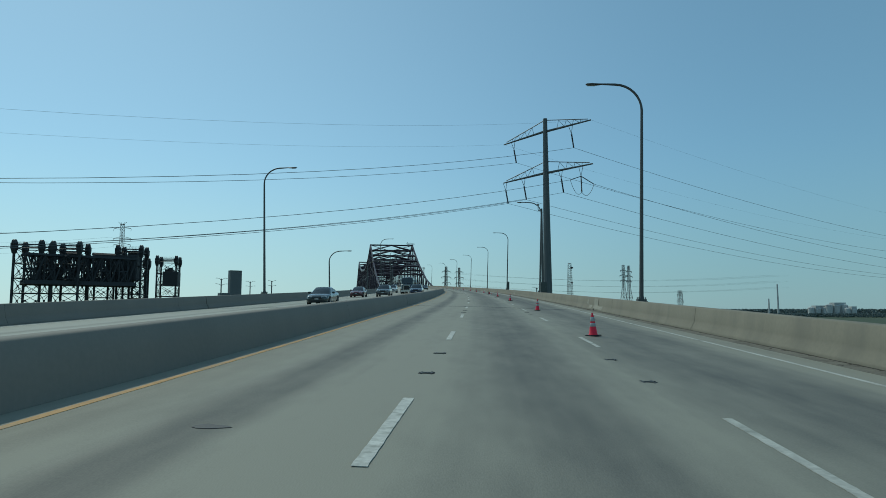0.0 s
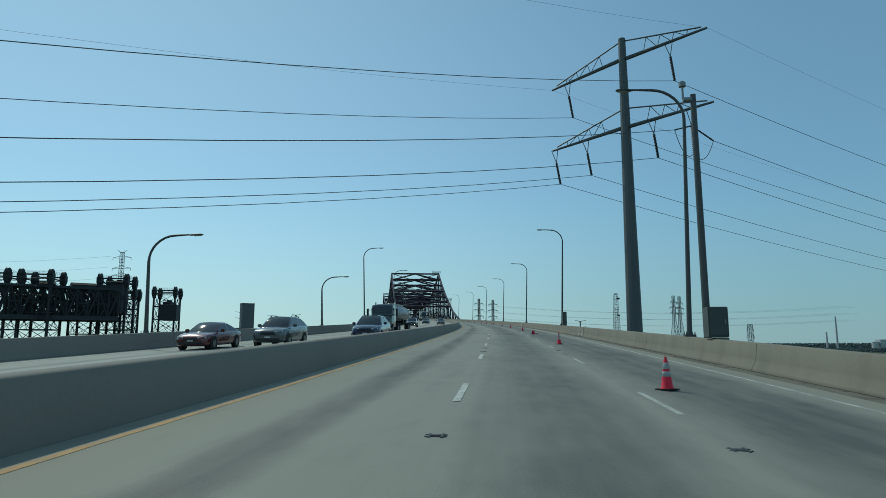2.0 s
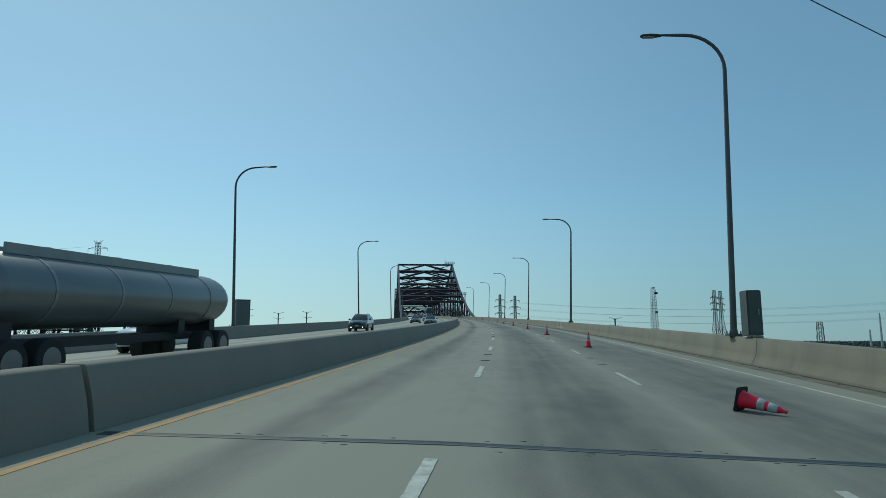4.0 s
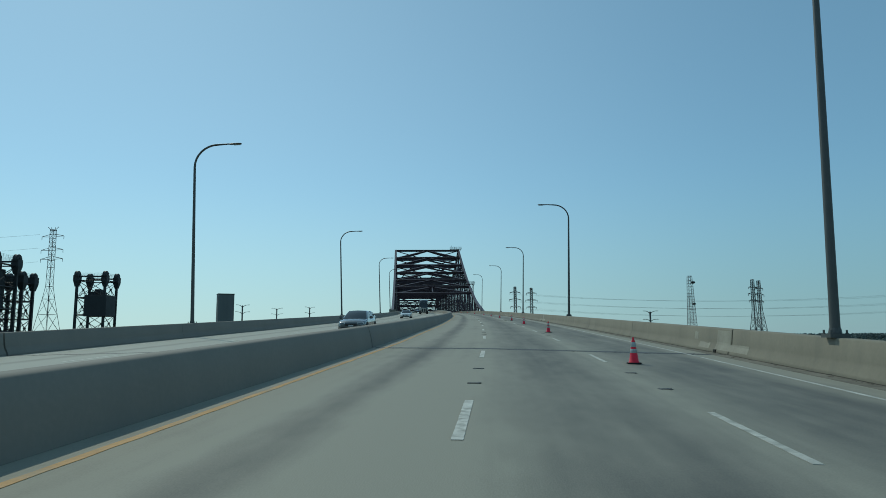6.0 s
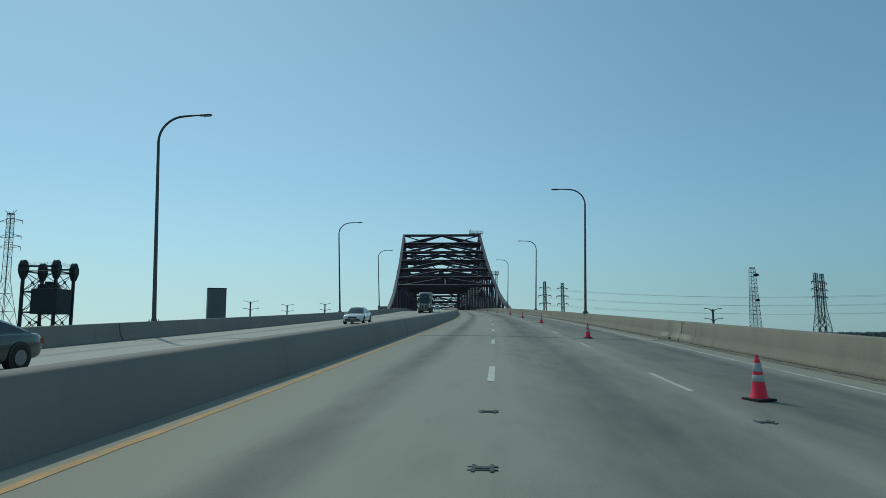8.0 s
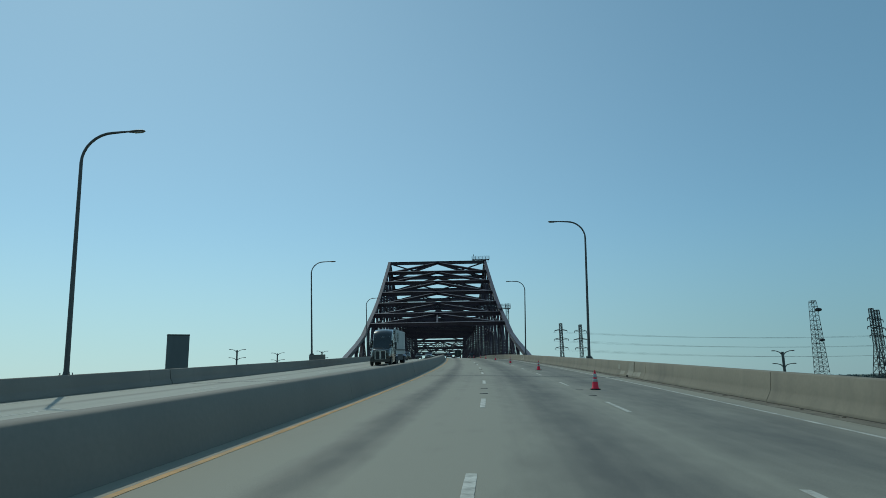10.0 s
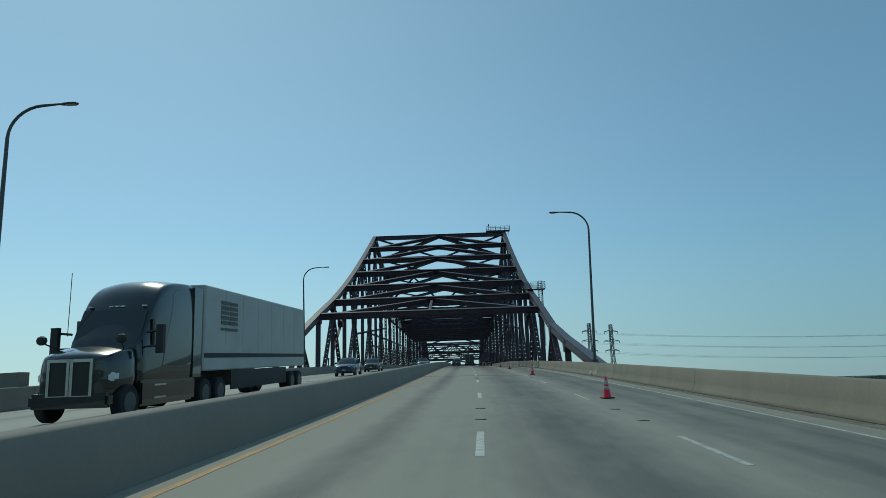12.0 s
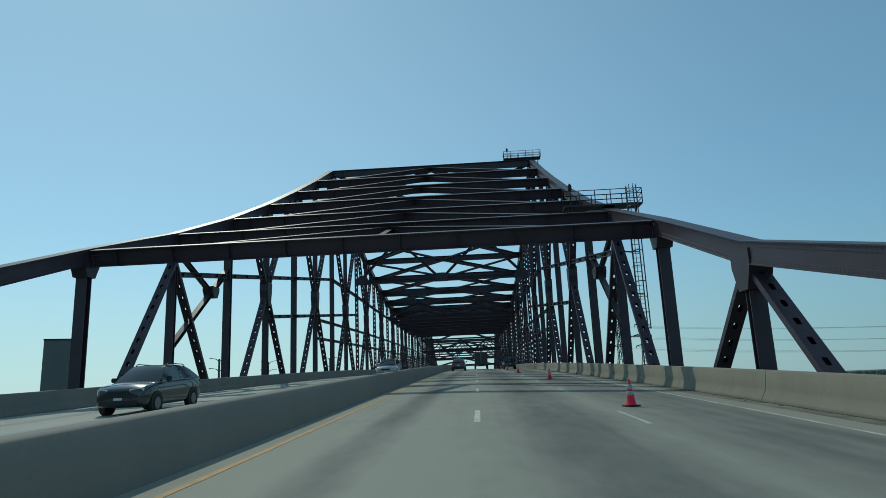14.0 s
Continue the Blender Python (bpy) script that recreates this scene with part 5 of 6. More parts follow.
def wheel(parent, x, y, r, w, hub=None):
    s = 1 if x > 0 else -1
    bm = bmesh.new()
    m = pose(x, y, r, 0, 90, 0)
    lathe(bm, [(r * 0.6, -w / 2), (r * 0.94, -w / 2), (r, -w / 2 + 0.04), (r, w / 2 - 0.04), (r * 0.94, w / 2), (r * 0.6, w / 2)], 24)
    bmesh.ops.transform(bm, matrix=m, verts=bm.verts[:])
    t = part("tyre", bm, TYRE, parent, smooth=False)
    bm = bmesh.new()
    z = s * (w / 2 - 0.02)
    lathe(bm, [(r * 0.6, z - 0.03), (r * 0.6, z), (r * 0.5, z - s * 0.03), (r * 0.15, z - s * 0.02), (r * 0.12, z + s * 0.01)], 20)
    for k in range(5):
        a = 2 * math.pi * k / 5
        beam(bm, (r * 0.12 * math.cos(a), r * 0.12 * math.sin(a), z), (r * 0.58 * math.cos(a), r * 0.58 * math.sin(a), z), 0.05, 0.05, (0, 0, 1))
    bmesh.ops.transform(bm, matrix=m, verts=bm.verts[:])
    part("rim", bm, hub or ALLOY, t)


def car(y, lat, kind, paint, label, category, oncoming=True, fog=False):
    """A car with body, glasshouse, roof, pillars, lamps, grille, mirrors and wheels."""
    p = on_road(y, lat, 0.004)
    sl = math.degrees(math.atan(road_z(y + 0.5) - road_z(y - 0.5)))
    turn = -heading(y) + (180 if oncoming else 0)
    e = empty({"sedan": "car", "suv": "suv", "pickup": "pickup_truck"}[kind], pose(p.x, p.y, p.z, -sl if oncoming else sl, 0, turn), label, category, "vehicles on the bridge")
    if kind == "sedan":
        L, W, b, t = 4.85, 0.92, 0.93, 1.44
        gl = ((0.26, b), (0.46, t), (0.66, t - 0.02), (0.90, b + 0.07))
        hood = 0.8
    elif kind == "suv":
        L, W, b, t = 4.75, 0.96, 1.12, 1.69
        gl = ((0.24, b), (0.43, t), (0.80, t - 0.05), (0.975, b + 0.1))
        hood = 1.0
    else:
        L, W, b, t = 5.8, 1.0, 1.22, 1.9
        gl = ((0.27, b), (0.36, t), (0.56, t - 0.02), (0.61, b + 0.02))
        hood = 1.12
    yy = lambda f: L / 2 - L * f
    bot = 0.2 if kind == "sedan" else 0.26 if kind == "suv" else 0.36
    tail = b + 0.02 if kind != "pickup" else b - 0.08
    rise = lambda f: hood - 0.1 + (b - hood + 0.08) * min(1.0, f / gl[0][0]) ** 0.6
    st = [(yy(0.0), W * 0.66, bot + 0.2, hood - 0.3, hood - 0.2, 0.0), (yy(0.006), W * 0.78, bot + 0.08, hood - 0.26, hood - 0.14, 0.02), (yy(0.03), W * 0.9, bot, hood - 0.2, hood - 0.08, 0.04),
          (yy(0.08), W * 0.97, bot - 0.02, hood - 0.14, rise(0.08), 0.055), (yy(0.16), W, bot - 0.02, b - 0.2, rise(0.16), 0.055), (yy(gl[0][0] - 0.01), W * 0.99, bot - 0.02, b - 0.16, b - 0.02, 0.035),
          (yy(0.36), W * 0.985, bot - 0.02, b - 0.15, b, 0.0), (yy(0.55), W * 0.985, bot - 0.02, b - 0.13, b + 0.005, 0.0), (yy(0.72), W, bot - 0.02, b - 0.1, b + 0.015, 0.0),
          (yy(gl[3][0] - 0.03), W * 0.99, bot, b - 0.08, tail, 0.02), (yy(0.975), W * 0.93, bot + 0.04, tail - 0.14, tail - 0.03, 0.02), (yy(0.995), W * 0.84, bot + 0.14, tail - 0.26, tail - 0.12, 0.0), (yy(1.0), W * 0.78, bot + 0.22, tail - 0.32, tail - 0.2, 0.0)]
    bm = bmesh.new()
    loft(bm, st)
    body = part("body", bm, paint, e, smooth=True)
    body.modifiers.new("rounding", "SUBSURF").render_levels = 2
    # cabin: one curved shell, split into painted frame, windscreen, rear window and side windows
    wb, wt = W * 0.9, W * 0.68
    f0, f1, f2, f3 = gl
    fm = (f1[0] + f2[0]) / 2 + 0.02
    half_at = lambda z: wb + (wt - wb) * min(1.0, max(0.0, (z - b) / (t - b)))
    profile = [(f0[0], f0[1] - 0.02)] + [(f0[0] + (f1[0] - f0[0]) * k, f0[1] + (f1[1] - f0[1]) * (k + 0.22 * k * (1 - k)) - 0.02) for k in (0.3, 0.6, 0.86)]
    profile += [(f1[0] + 0.015, f1[1] - 0.012), (fm - 0.013, t), (fm + 0.013, t), (f2[0] - 0.03, f2[1] - 0.005)]
    profile += [(f2[0] + (f3[0] - f2[0]) * k, f3[1] + (f2[1] - f3[1]) * (1 - k + 0.2 * k * (1 - k)) - 0.02) for k in (0.15, 0.45, 0.75)] + [(f3[0], f3[1] - 0.03)]
    shell = []
    for f, zt in profile:
        z0, z1 = min(b + 0.025, zt - 0.05), max(min(b + 0.026, zt - 0.045), zt - 0.075)
        w2 = half_at(zt) * 0.93
        bow = 0.05 * (1 - min(1.0, max(0.0, (f - f0[0]) / (f1[0] - f0[0]))) * 0.6) * L / 4.8
        ring = [(wb, b - 0.08, 0), (half_at(z0), z0, 0), (half_at(z1), z1, 0), (w2, zt - 0.008, 0), (w2 * 0.55, zt + 0.018, bow), (0.0, zt + 0.027, bow * 1.3)]
        ring += [(-x, z, q) for x, z, q in ring[-2::-1]]
        shell.append([(x, yy(f) + (q if f < fm else -q * 0.6), z) for x, z, q in ring])

    def skin(name, cells, material, sink, label=""):
        bm = bmesh.new()
        at = {}
        for i, k in cells:
            for c in ((i, k), (i, k + 1), (i + 1, k + 1), (i + 1, k)):
                if c not in at:
                    at[c] = bm.verts.new(shell[c[0]][c[1]])
            try:
                bm.faces.new([at[c] for c in ((i, k), (i, k + 1), (i + 1, k + 1), (i + 1, k))])
            except ValueError:
                pass
        bmesh.ops.recalc_face_normals(bm, faces=bm.faces[:])
        bm.normal_update()
        if sum(f.normal.dot(f.calc_center_median() - Vector((0, 0, b * 0.7))) for f in bm.faces) < 0:
            bmesh.ops.reverse_faces(bm, faces=bm.faces[:])
            bm.normal_update()
        move = [(v, v.normal.copy()) for v in bm.verts]
        for v, nrm in move:
            v.co -= nrm * sink
        bmesh.ops.solidify(bm, geom=bm.faces[:], thickness=0.02)
        part(name, bm, material, e, label, smooth=True)

    last = len(profile) - 1
    front, back = range(0, 4), range(7, last)
    frame_cells = [(i, k) for i in range(last) for k in (0, 2, 7, 9)] + [(i, k) for i in range(4, 7) for k in (3, 4, 5, 6)] + [(5, 1), (5, 8)] + [(last - 1, 1), (last - 1, 8)]
    skin("roof", frame_cells, paint, 0.0)
    skin("windscreen", [(i, k) for i in front for k in (3, 4, 5, 6)], GLASS, 0.006, "dark tinted glass")
    skin("rear_window", [(i, k) for i in back for k in (3, 4, 5, 6)], GLASS, 0.006, "dark tinted glass")
    for k in (1, 8):
        skin("side_window", [(i, k) for i in range(1, 5)], GLASS, 0.008, "dark tinted glass")
        skin("side_window", [(i, k) for i in range(6, last - 1)], GLASS, 0.008, "dark tinted glass")
    for s in (-1, 1):
        bm = bmesh.new()
        y0 = yy(f0[0]) - 0.42
        box(bm, (s * (W + 0.09) - 0.11, y0 - 0.1, b - 0.02), (s * (W + 0.09) + 0.11, y0 + 0.04, b + 0.15))
        bmesh.ops.bevel(bm, geom=bm.edges[:], offset=0.03, segments=2, affect="EDGES")
        part("wing_mirror", bm, paint, e)
        bm = bmesh.new()
        hz = hood - 0.22
        x0, x1 = sorted((s * W * 0.42, s * W * 0.86))
        sweep(bm, [[(x0, L / 2 - 0.01, hz), (x1, L / 2 - 0.14, hz + 0.03), (x1, L / 2 - 0.14, hz + 0.13), (x0, L / 2 - 0.01, hz + 0.11)] if s > 0 else [(x0, L / 2 - 0.14, hz + 0.03), (x1, L / 2 - 0.01, hz), (x1, L / 2 - 0.01, hz + 0.11), (x0, L / 2 - 0.14, hz + 0.13)],
                   [(x0, L / 2 - 0.3, hz), (x1, L / 2 - 0.3, hz), (x1, L / 2 - 0.3, hz + 0.13), (x0, L / 2 - 0.3, hz + 0.13)]])
        bmesh.ops.recalc_face_normals(bm, faces=bm.faces[:])
        part("headlight", bm, HEADLAMP, e)
        bm = bmesh.new()
        x0, x1 = sorted((s * W * 0.5, s * W * 0.87))
        zt = tail - 0.32
        box(bm, (x0, -L / 2 - 0.012, zt), (x1, -L / 2 + 0.2, zt + 0.16))
        part("tail_light", bm, TAILLAMP, e)
    bm = bmesh.new()
    box(bm, (-W * 0.42, L / 2 - 0.1, hood - 0.32), (W * 0.42, L / 2 + 0.012, hood - 0.17))
    for k in range(3):
        box(bm, (-W * 0.42, L / 2 + 0.012, hood - 0.31 + 0.05 * k), (W * 0.42, L / 2 + 0.022, hood - 0.295 + 0.05 * k))
    part("grille", bm, TRIM_BLACK, e)
    bm = bmesh.new()
    box(bm, (-W * 0.7, L / 2 - 0.12, bot + 0.1), (W * 0.7, L / 2 - 0.005, bot + 0.24))
    part("bumper", bm, TRIM_BLACK, e)
    bm = bmesh.new()
    box(bm, (-W * 0.72, -L / 2 + 0.004, bot + 0.16), (W * 0.72, -L / 2 + 0.12, bot + 0.34))
    part("bumper", bm, TRIM_BLACK, e)
    if fog:
        for s in (-1, 1):
            bm = bmesh.new()
            lathe(bm, [(0.0, -0.02), (0.055, -0.02), (0.05, 0.012), (0.0, 0.02)], 14)
            bmesh.ops.transform(bm, matrix=pose(s * W * 0.6, L / 2 + 0.002, bot + 0.16, -90, 0, 0), verts=bm.verts[:])
            part("fog_lamp", bm, LIT_LAMP, e, "small lit fog lamp")
    for s in (-1, 1):
        bm = bmesh.new()
        ya = s * (L / 2 + 0.006)
        box(bm, (-0.155, min(ya, ya + s * 0.012), bot + (0.26 if s > 0 else 0.42)), (0.155, max(ya, ya + s * 0.012), bot + (0.34 if s > 0 else 0.52)))
        part("number_plate", bm, PLATE_BAR, e)
    if kind == "suv":
        for s in (-1, 1):
            bm = bmesh.new()
            tube(bm, [(s * wt * 0.92, yy(f1[0] + 0.04), f1[1] + 0.0), (s * wt * 0.92, yy(f1[0] + 0.07), f1[1] + 0.06), (s * wt * 0.92, yy(f2[0] - 0.05), f2[1] + 0.06), (s * wt * 0.92, yy(f2[0] - 0.02), f2[1])], 0.018, 6)
            part("roof_rail", bm, TRIM_BLACK, e)
    if kind == "pickup":
        bm = bmesh.new()
        box(bm, (-W * 0.8, -L / 2 + 0.12, tail - 0.01), (W * 0.8, yy(0.64), tail + 0.012))
        part("cargo_bed", bm, TRIM_BLACK, e)
    r = 0.33 if kind == "sedan" else 0.35 if kind == "suv" else 0.41
    for fy in (0.185, 0.80):
        for s in (-1, 1):
            bm = bmesh.new()
            lathe(bm, [(r * 1.17, -0.1), (r * 1.17, 0.1)], 24)
            bmesh.ops.transform(bm, matrix=pose(s * (W - 0.092), yy(fy), r + 0.02, 0, 90, 0), verts=bm.verts[:])
            part("wheel_arch", bm, TRIM_BLACK, e)
            wheel(e, s * (W - 0.10), yy(fy), r, 0.235)
    return e


def paint(name, base, metal=0.25):
    return mat(name, base, 0.22, metal, scale=1.5, vary=0.05, bump=0, coat=1.0)


RED, WHITE_P, NAVY, GREY, DARKG, SILVER, TEAL = (paint("dark_red_paint", (0.13, 0.02, 0.025)), paint("white_paint", (0.62, 0.63, 0.62), 0.0), paint("navy_paint", (0.018, 0.03, 0.075)),
    paint("grey_paint", (0.10, 0.11, 0.115)), paint("dark_grey_paint", (0.018, 0.024, 0.025), 0.1), paint("silver_paint", (0.36, 0.37, 0.37), 0.5), paint("teal_grey_paint", (0.03, 0.045, 0.046)))
car(52.2, -12.2, "sedan", TEAL, "dark teal sedan on the oncoming lanes", "car")
car(88, -15.4, "sedan", RED, "dark red sedan on the oncoming lanes", "car")
car(90.0, -12.0, "suv", GREY, "grey crossover with a glossy bonnet on the oncoming lanes", "car")
car(95.5, -7.7, "suv", NAVY, "dark blue people carrier ahead of the tanker lorry", "car")
car(137, -15.4, "suv", WHITE_P, "white crossover on the oncoming lanes", "car")
car(172.5, -13.2, "suv", TEAL, "dark grey sport utility vehicle with two lit fog lamps", "car", True, True)
car(206.5, -8.4, "sedan", GREY, "dark grey sedan with bright lamps on the oncoming lanes", "car")
car(233.6, -12.7, "sedan", DARKG, "dark glossy sedan behind another one on the oncoming lanes", "car")
car(277.5, -12.2, "sedan", WHITE_P, "white sedan on the oncoming lanes", "car")
car(395, -12.0, "suv", NAVY, "dark blue sport utility vehicle with roof rails", "car")
car(415, -12.4, "suv", DARKG, "dark grey sport utility vehicle on the oncoming lanes", "car")
car(452, -8.3, "suv", SILVER, "silver sport utility vehicle on the oncoming lanes", "car")
car(486, -12.2, "pickup", GREY, "grey pickup truck on the oncoming lanes", "pickup truck")
car(481, -2.4, "suv", GREY, "grey sport utility vehicle driving ahead", "car", False)
car(497, 5.4, "pickup", DARKG, "dark work pickup parked in the coned-off lane", "pickup truck", False)


def box_truck(y, lat):
    p = on_road(y, lat, 0.004)
    e = empty("box_truck", pose(p.x, p.y, p.z, 1.5, 0, -heading(y)), "box truck driving ahead under the truss, shade on its rear put in as dark grey paint", "truck", "vehicles on the bridge")
    # box and doors take dark paints to stand for the rear being in shade
    bm = bmesh.new()
    box(bm, (-1.12, -3.4, 0.75), (1.12, 1.8, 2.85))
    bmesh.ops.bevel(bm, geom=bm.edges[:], offset=0.05, segments=2, affect="EDGES")
    part("cargo_box", bm, GREY, e)
    bm = bmesh.new()
    for x in (-0.58, 0.58):
        box(bm, (x - 0.5, -3.425, 0.85), (x + 0.5, -3.405, 2.75))
    part("rear_door", bm, TEAL, e)
    bm = bmesh.new()
    box(bm, (-1.1, 1.9, 0.5), (1.1, 3.9, 2.4))
    bmesh.ops.bevel(bm, geom=bm.edges[:], offset=0.18, segments=3, affect="EDGES")
    part("cab", bm, WHITE_P, e)
    bm = bmesh.new()
    box(bm, (-0.5, -3.4, 0.6), (0.5, 3.4, 0.93))
    part("chassis", bm, TRIM_BLACK, e)
    for x in (-1.05, 1.05):
        bm = bmesh.new()
        box(bm, (x - 0.12, -3.43, 0.75), (x + 0.12, -3.38, 0.9))
        part("tail_light", bm, TAILLAMP, e)
        for yw in (-2.0, 2.7):
            wheel(e, x, yw, 0.45, 0.3)


box_truck(506, 0.9)


def semi_truck(y, lat):
    """A long-nosed tractor with a roof fairing and a box trailer; its front stands at y and faces the camera's way in."""
    p = on_road(y, lat, 0.004)
    sl = math.degrees(math.atan(road_z(y + 0.5) - road_z(y - 0.5)))
    e = empty("semi_truck", pose(p.x, p.y, p.z, -sl, 0, 180 - heading(y)), "dark tractor with a white ribbed box trailer", "truck", "vehicles on the bridge")
    cab_paint = paint("dark_green_grey_cab_paint", (0.006, 0.010, 0.012), 0.0)
    trailer_skin = mat("white_trailer_skin", (0.46, 0.47, 0.46), 0.5, scale=0.6, vary=0.08, bump=0.05, stain=(0.38, 0.38, 0.37), stain_scale=0.5)
    # bonnet
    bm = bmesh.new()
    loft(bm, [(0.0, 0.78, 0.62, 1.35, 1.62, 0.05), (-0.15, 1.02, 0.55, 1.45, 1.72, 0.07), (-1.1, 1.18, 0.6, 1.55, 1.88, 0.08), (-1.95, 1.2, 0.6, 1.62, 2.02, 0.08)])
    part("bonnet", bm, cab_paint, e, smooth=True).modifiers.new("rounding", "SUBSURF").render_levels = 2
    # cab and sleeper with the roof fairing
    bm = bmesh.new()
    loft(bm, [(-1.8, 1.14, 0.6, 1.7, 2.05, 0.05), (-2.1, 1.16, 0.6, 1.8, 2.2, 0.1), (-2.65, 1.18, 0.6, 2.3, 3.05, 0.12), (-3.1, 1.2, 0.6, 2.6, 3.55, 0.14), (-4.0, 1.22, 0.6, 3.1, 3.92, 0.12), (-5.6, 1.24, 0.6, 3.4, 4.0, 0.06), (-6.0, 1.24, 0.6, 3.4, 3.98, 0.05), (-6.05, 1.24, 0.6, 3.4, 3.98, 0.05)])
    part("cab", bm, cab_paint, e, smooth=True).modifiers.new("rounding", "SUBSURF").render_levels = 2
    bm = bmesh.new()
    sweep(bm, [[(-1.02, -2.1, 2.16), (1.02, -2.1, 2.16), (1.0, -2.62, 2.98), (-1.0, -2.62, 2.98)], [(-1.02, -2.04, 2.22), (1.02, -2.04, 2.22), (1.0, -2.56, 3.04), (-1.0, -2.56, 3.04)]])
    bmesh.ops.recalc_face_normals(bm, faces=bm.faces[:])
    part("windscreen", bm, GLASS, e, "dark windscreen")
    for s in (-1, 1):
        bm = bmesh.new()
        x0, x1 = sorted((s * 1.15, s * 1.235))
        box(bm, (x0, -3.6, 2.0), (x1, -2.6, 2.75))
        part("side_window", bm, GLASS, e)
        bm = bmesh.new()
        x0, x1 = sorted((s * 1.16, s * 1.265))
        box(bm, (x0, -6.7, 1.0), (x1, -5.9, 3.9))
        part("side_fairing", bm, cab_paint, e)
        bm = bmesh.new()
        beam(bm, (s * 1.15, -2.2, 2.35), (s * 1.62, -2.1, 2.4), 0.05, 0.05)
        beam(bm, (s * 1.15, -2.2, 1.95), (s * 1.62, -2.1, 1.95), 0.05, 0.05)
        box(bm, (s * 1.62 - 0.11, -2.2, 1.75), (s * 1.62 + 0.11, -2.0, 2.55))
        part("wing_mirror", bm, TRIM_BLACK, e)
        bm = bmesh.new()
        tube(bm, [(s * 0.95, -1.1, 1.9), (s * 1.15, -0.5, 2.1)], 0.02, 6)
        lathe(bm, [(0.05, -0.12), (0.12, -0.08), (0.15, 0.0), (0.12, 0.08), (0.05, 0.12)], 12, (s * 1.15, -0.5, 2.15))
        part("hood_mirror", bm, TRIM_BLACK, e)
        bm = bmesh.new()
        x0, x1 = sorted((s * 0.72, s * 1.08))
        box(bm, (x0, -0.5, 0.98), (x1 , -0.06, 1.2), Matrix.Rotation(0.0, 4, "Z"))
        for v in bm.verts:
            v.co.y -= (abs(v.co.x) - 0.72) * 0.6
            v.co.z += (abs(v.co.x) - 0.72) * 0.25
        bmesh.ops.bevel(bm, geom=bm.edges[:], offset=0.04, segments=2, affect="EDGES")
        part("headlight", bm, HEADLAMP, e)
        bm = bmesh.new()
        x0, x1 = sorted((s * 1.02, s * 1.255))
        box(bm, (x0, -6.2, 0.32), (x1, -1.75, 1.02))
        bmesh.ops.bevel(bm, geom=bm.edges[:], offset=0.06, segments=2, affect="EDGES")
        part("side_skirt", bm, cab_paint, e)
        bm = bmesh.new()
        for z in (0.5, 0.85):
            x0, x1 = sorted((s * 1.2, s * 1.3))
            box(bm, (x0, -3.5, z), (x1, -2.6, z + 0.05))
        part("step", bm, CHROME, e)
        bm = bmesh.new()
        x0, x1 = sorted((s * 0.05, s * 0.56))
        box(bm, (x0, -0.05, 0.72), (x1, 0.04, 1.56))
        for k in range(9):
            box(bm, (x0 + 0.01, 0.04, 0.78 + 0.09 * k), (x1 - 0.01, 0.05, 0.8 + 0.09 * k))
        part("grille", bm, TRIM_BLACK, e)
        bm = bmesh.new()
        for xa in (s * 0.05, s * 0.6):
            box(bm, (xa - 0.04, -0.05, 0.68), (xa + 0.04, 0.07, 1.64))
        box(bm, (x0, -0.05, 1.56), (x1, 0.07, 1.64))
        box(bm, (x0, -0.05, 0.66), (x1, 0.07, 0.72))
        part("grille_frame", bm, CHROME, e)
    bm = bmesh.new()
    box(bm, (-1.12, -0.3, 0.4), (1.12, 0.1, 0.78))
    bmesh.ops.bevel(bm, geom=bm.edges[:], offset=0.08, segments=2, affect="EDGES")
    part("bumper", bm, cab_paint, e)
    for k in range(5):
        bm = bmesh.new()
        x = (-0.85, -0.18, 0.0, 0.18, 0.85)[k]
        box(bm, (x - 0.06, -2.72, 3.12), (x + 0.06, -2.6, 3.16))
        part("marker_light", bm, HEADLAMP, e)
    bm = bmesh.new()
    tube(bm, [(1.2, -2.0, 2.3), (1.2, -2.05, 4.1)], 0.012, 5)
    part("aerial", bm, TRIM_BLACK, e)
    bm = bmesh.new()
    box(bm, (-0.55, -9.5, 0.7), (0.55, -1.0, 1.0))
    part("chassis", bm, TRIM_BLACK, e)
    # trailer
    bm = bmesh.new()
    box(bm, (-1.28, -22.9, 1.18), (1.28, -6.9, 4.08))
    bmesh.ops.bevel(bm, geom=bm.edges[:], offset=0.04, segments=1, affect="EDGES")
    tr = part("trailer_box", bm, trailer_skin, e, "white trailer")
    for s in (-1, 1):
        bm = bmesh.new()
        for k in range(11):
            box(bm, (s * 1.279 - 0.008, -22.85, 1.9 + 0.19 * k), (s * 1.279 + 0.008, -6.95, 1.93 + 0.19 * k))
        for k in range(8):
            box(bm, (s * 1.281 - 0.008, -7.0 - 2.25 * k - 0.04, 1.82), (s * 1.281 + 0.008, -7.0 - 2.25 * k, 4.02))
        part("side_rib", bm, trailer_skin, tr)
        bm = bmesh.new()
        box(bm, (s * 1.285 - 0.012, -22.8, 1.62), (s * 1.285 + 0.012, -6.95, 1.78))
        part("rub_rail", bm, DARK_STEEL, tr, "dark rail along the trailer side")
        bm = bmesh.new()
        for y0, y1 in ((-9.6, -8.7), (-10.7, -9.7)):
            for k in range(5):
                box(bm, (s * 1.304 - 0.006, y0, 2.8 + 0.18 * k), (s * 1.304 + 0.006, y1, 2.93 + 0.18 * k))
        box(bm, (s * 1.304 - 0.006, -10.7, 2.58), (s * 1.304 + 0.006, -8.7, 2.68))
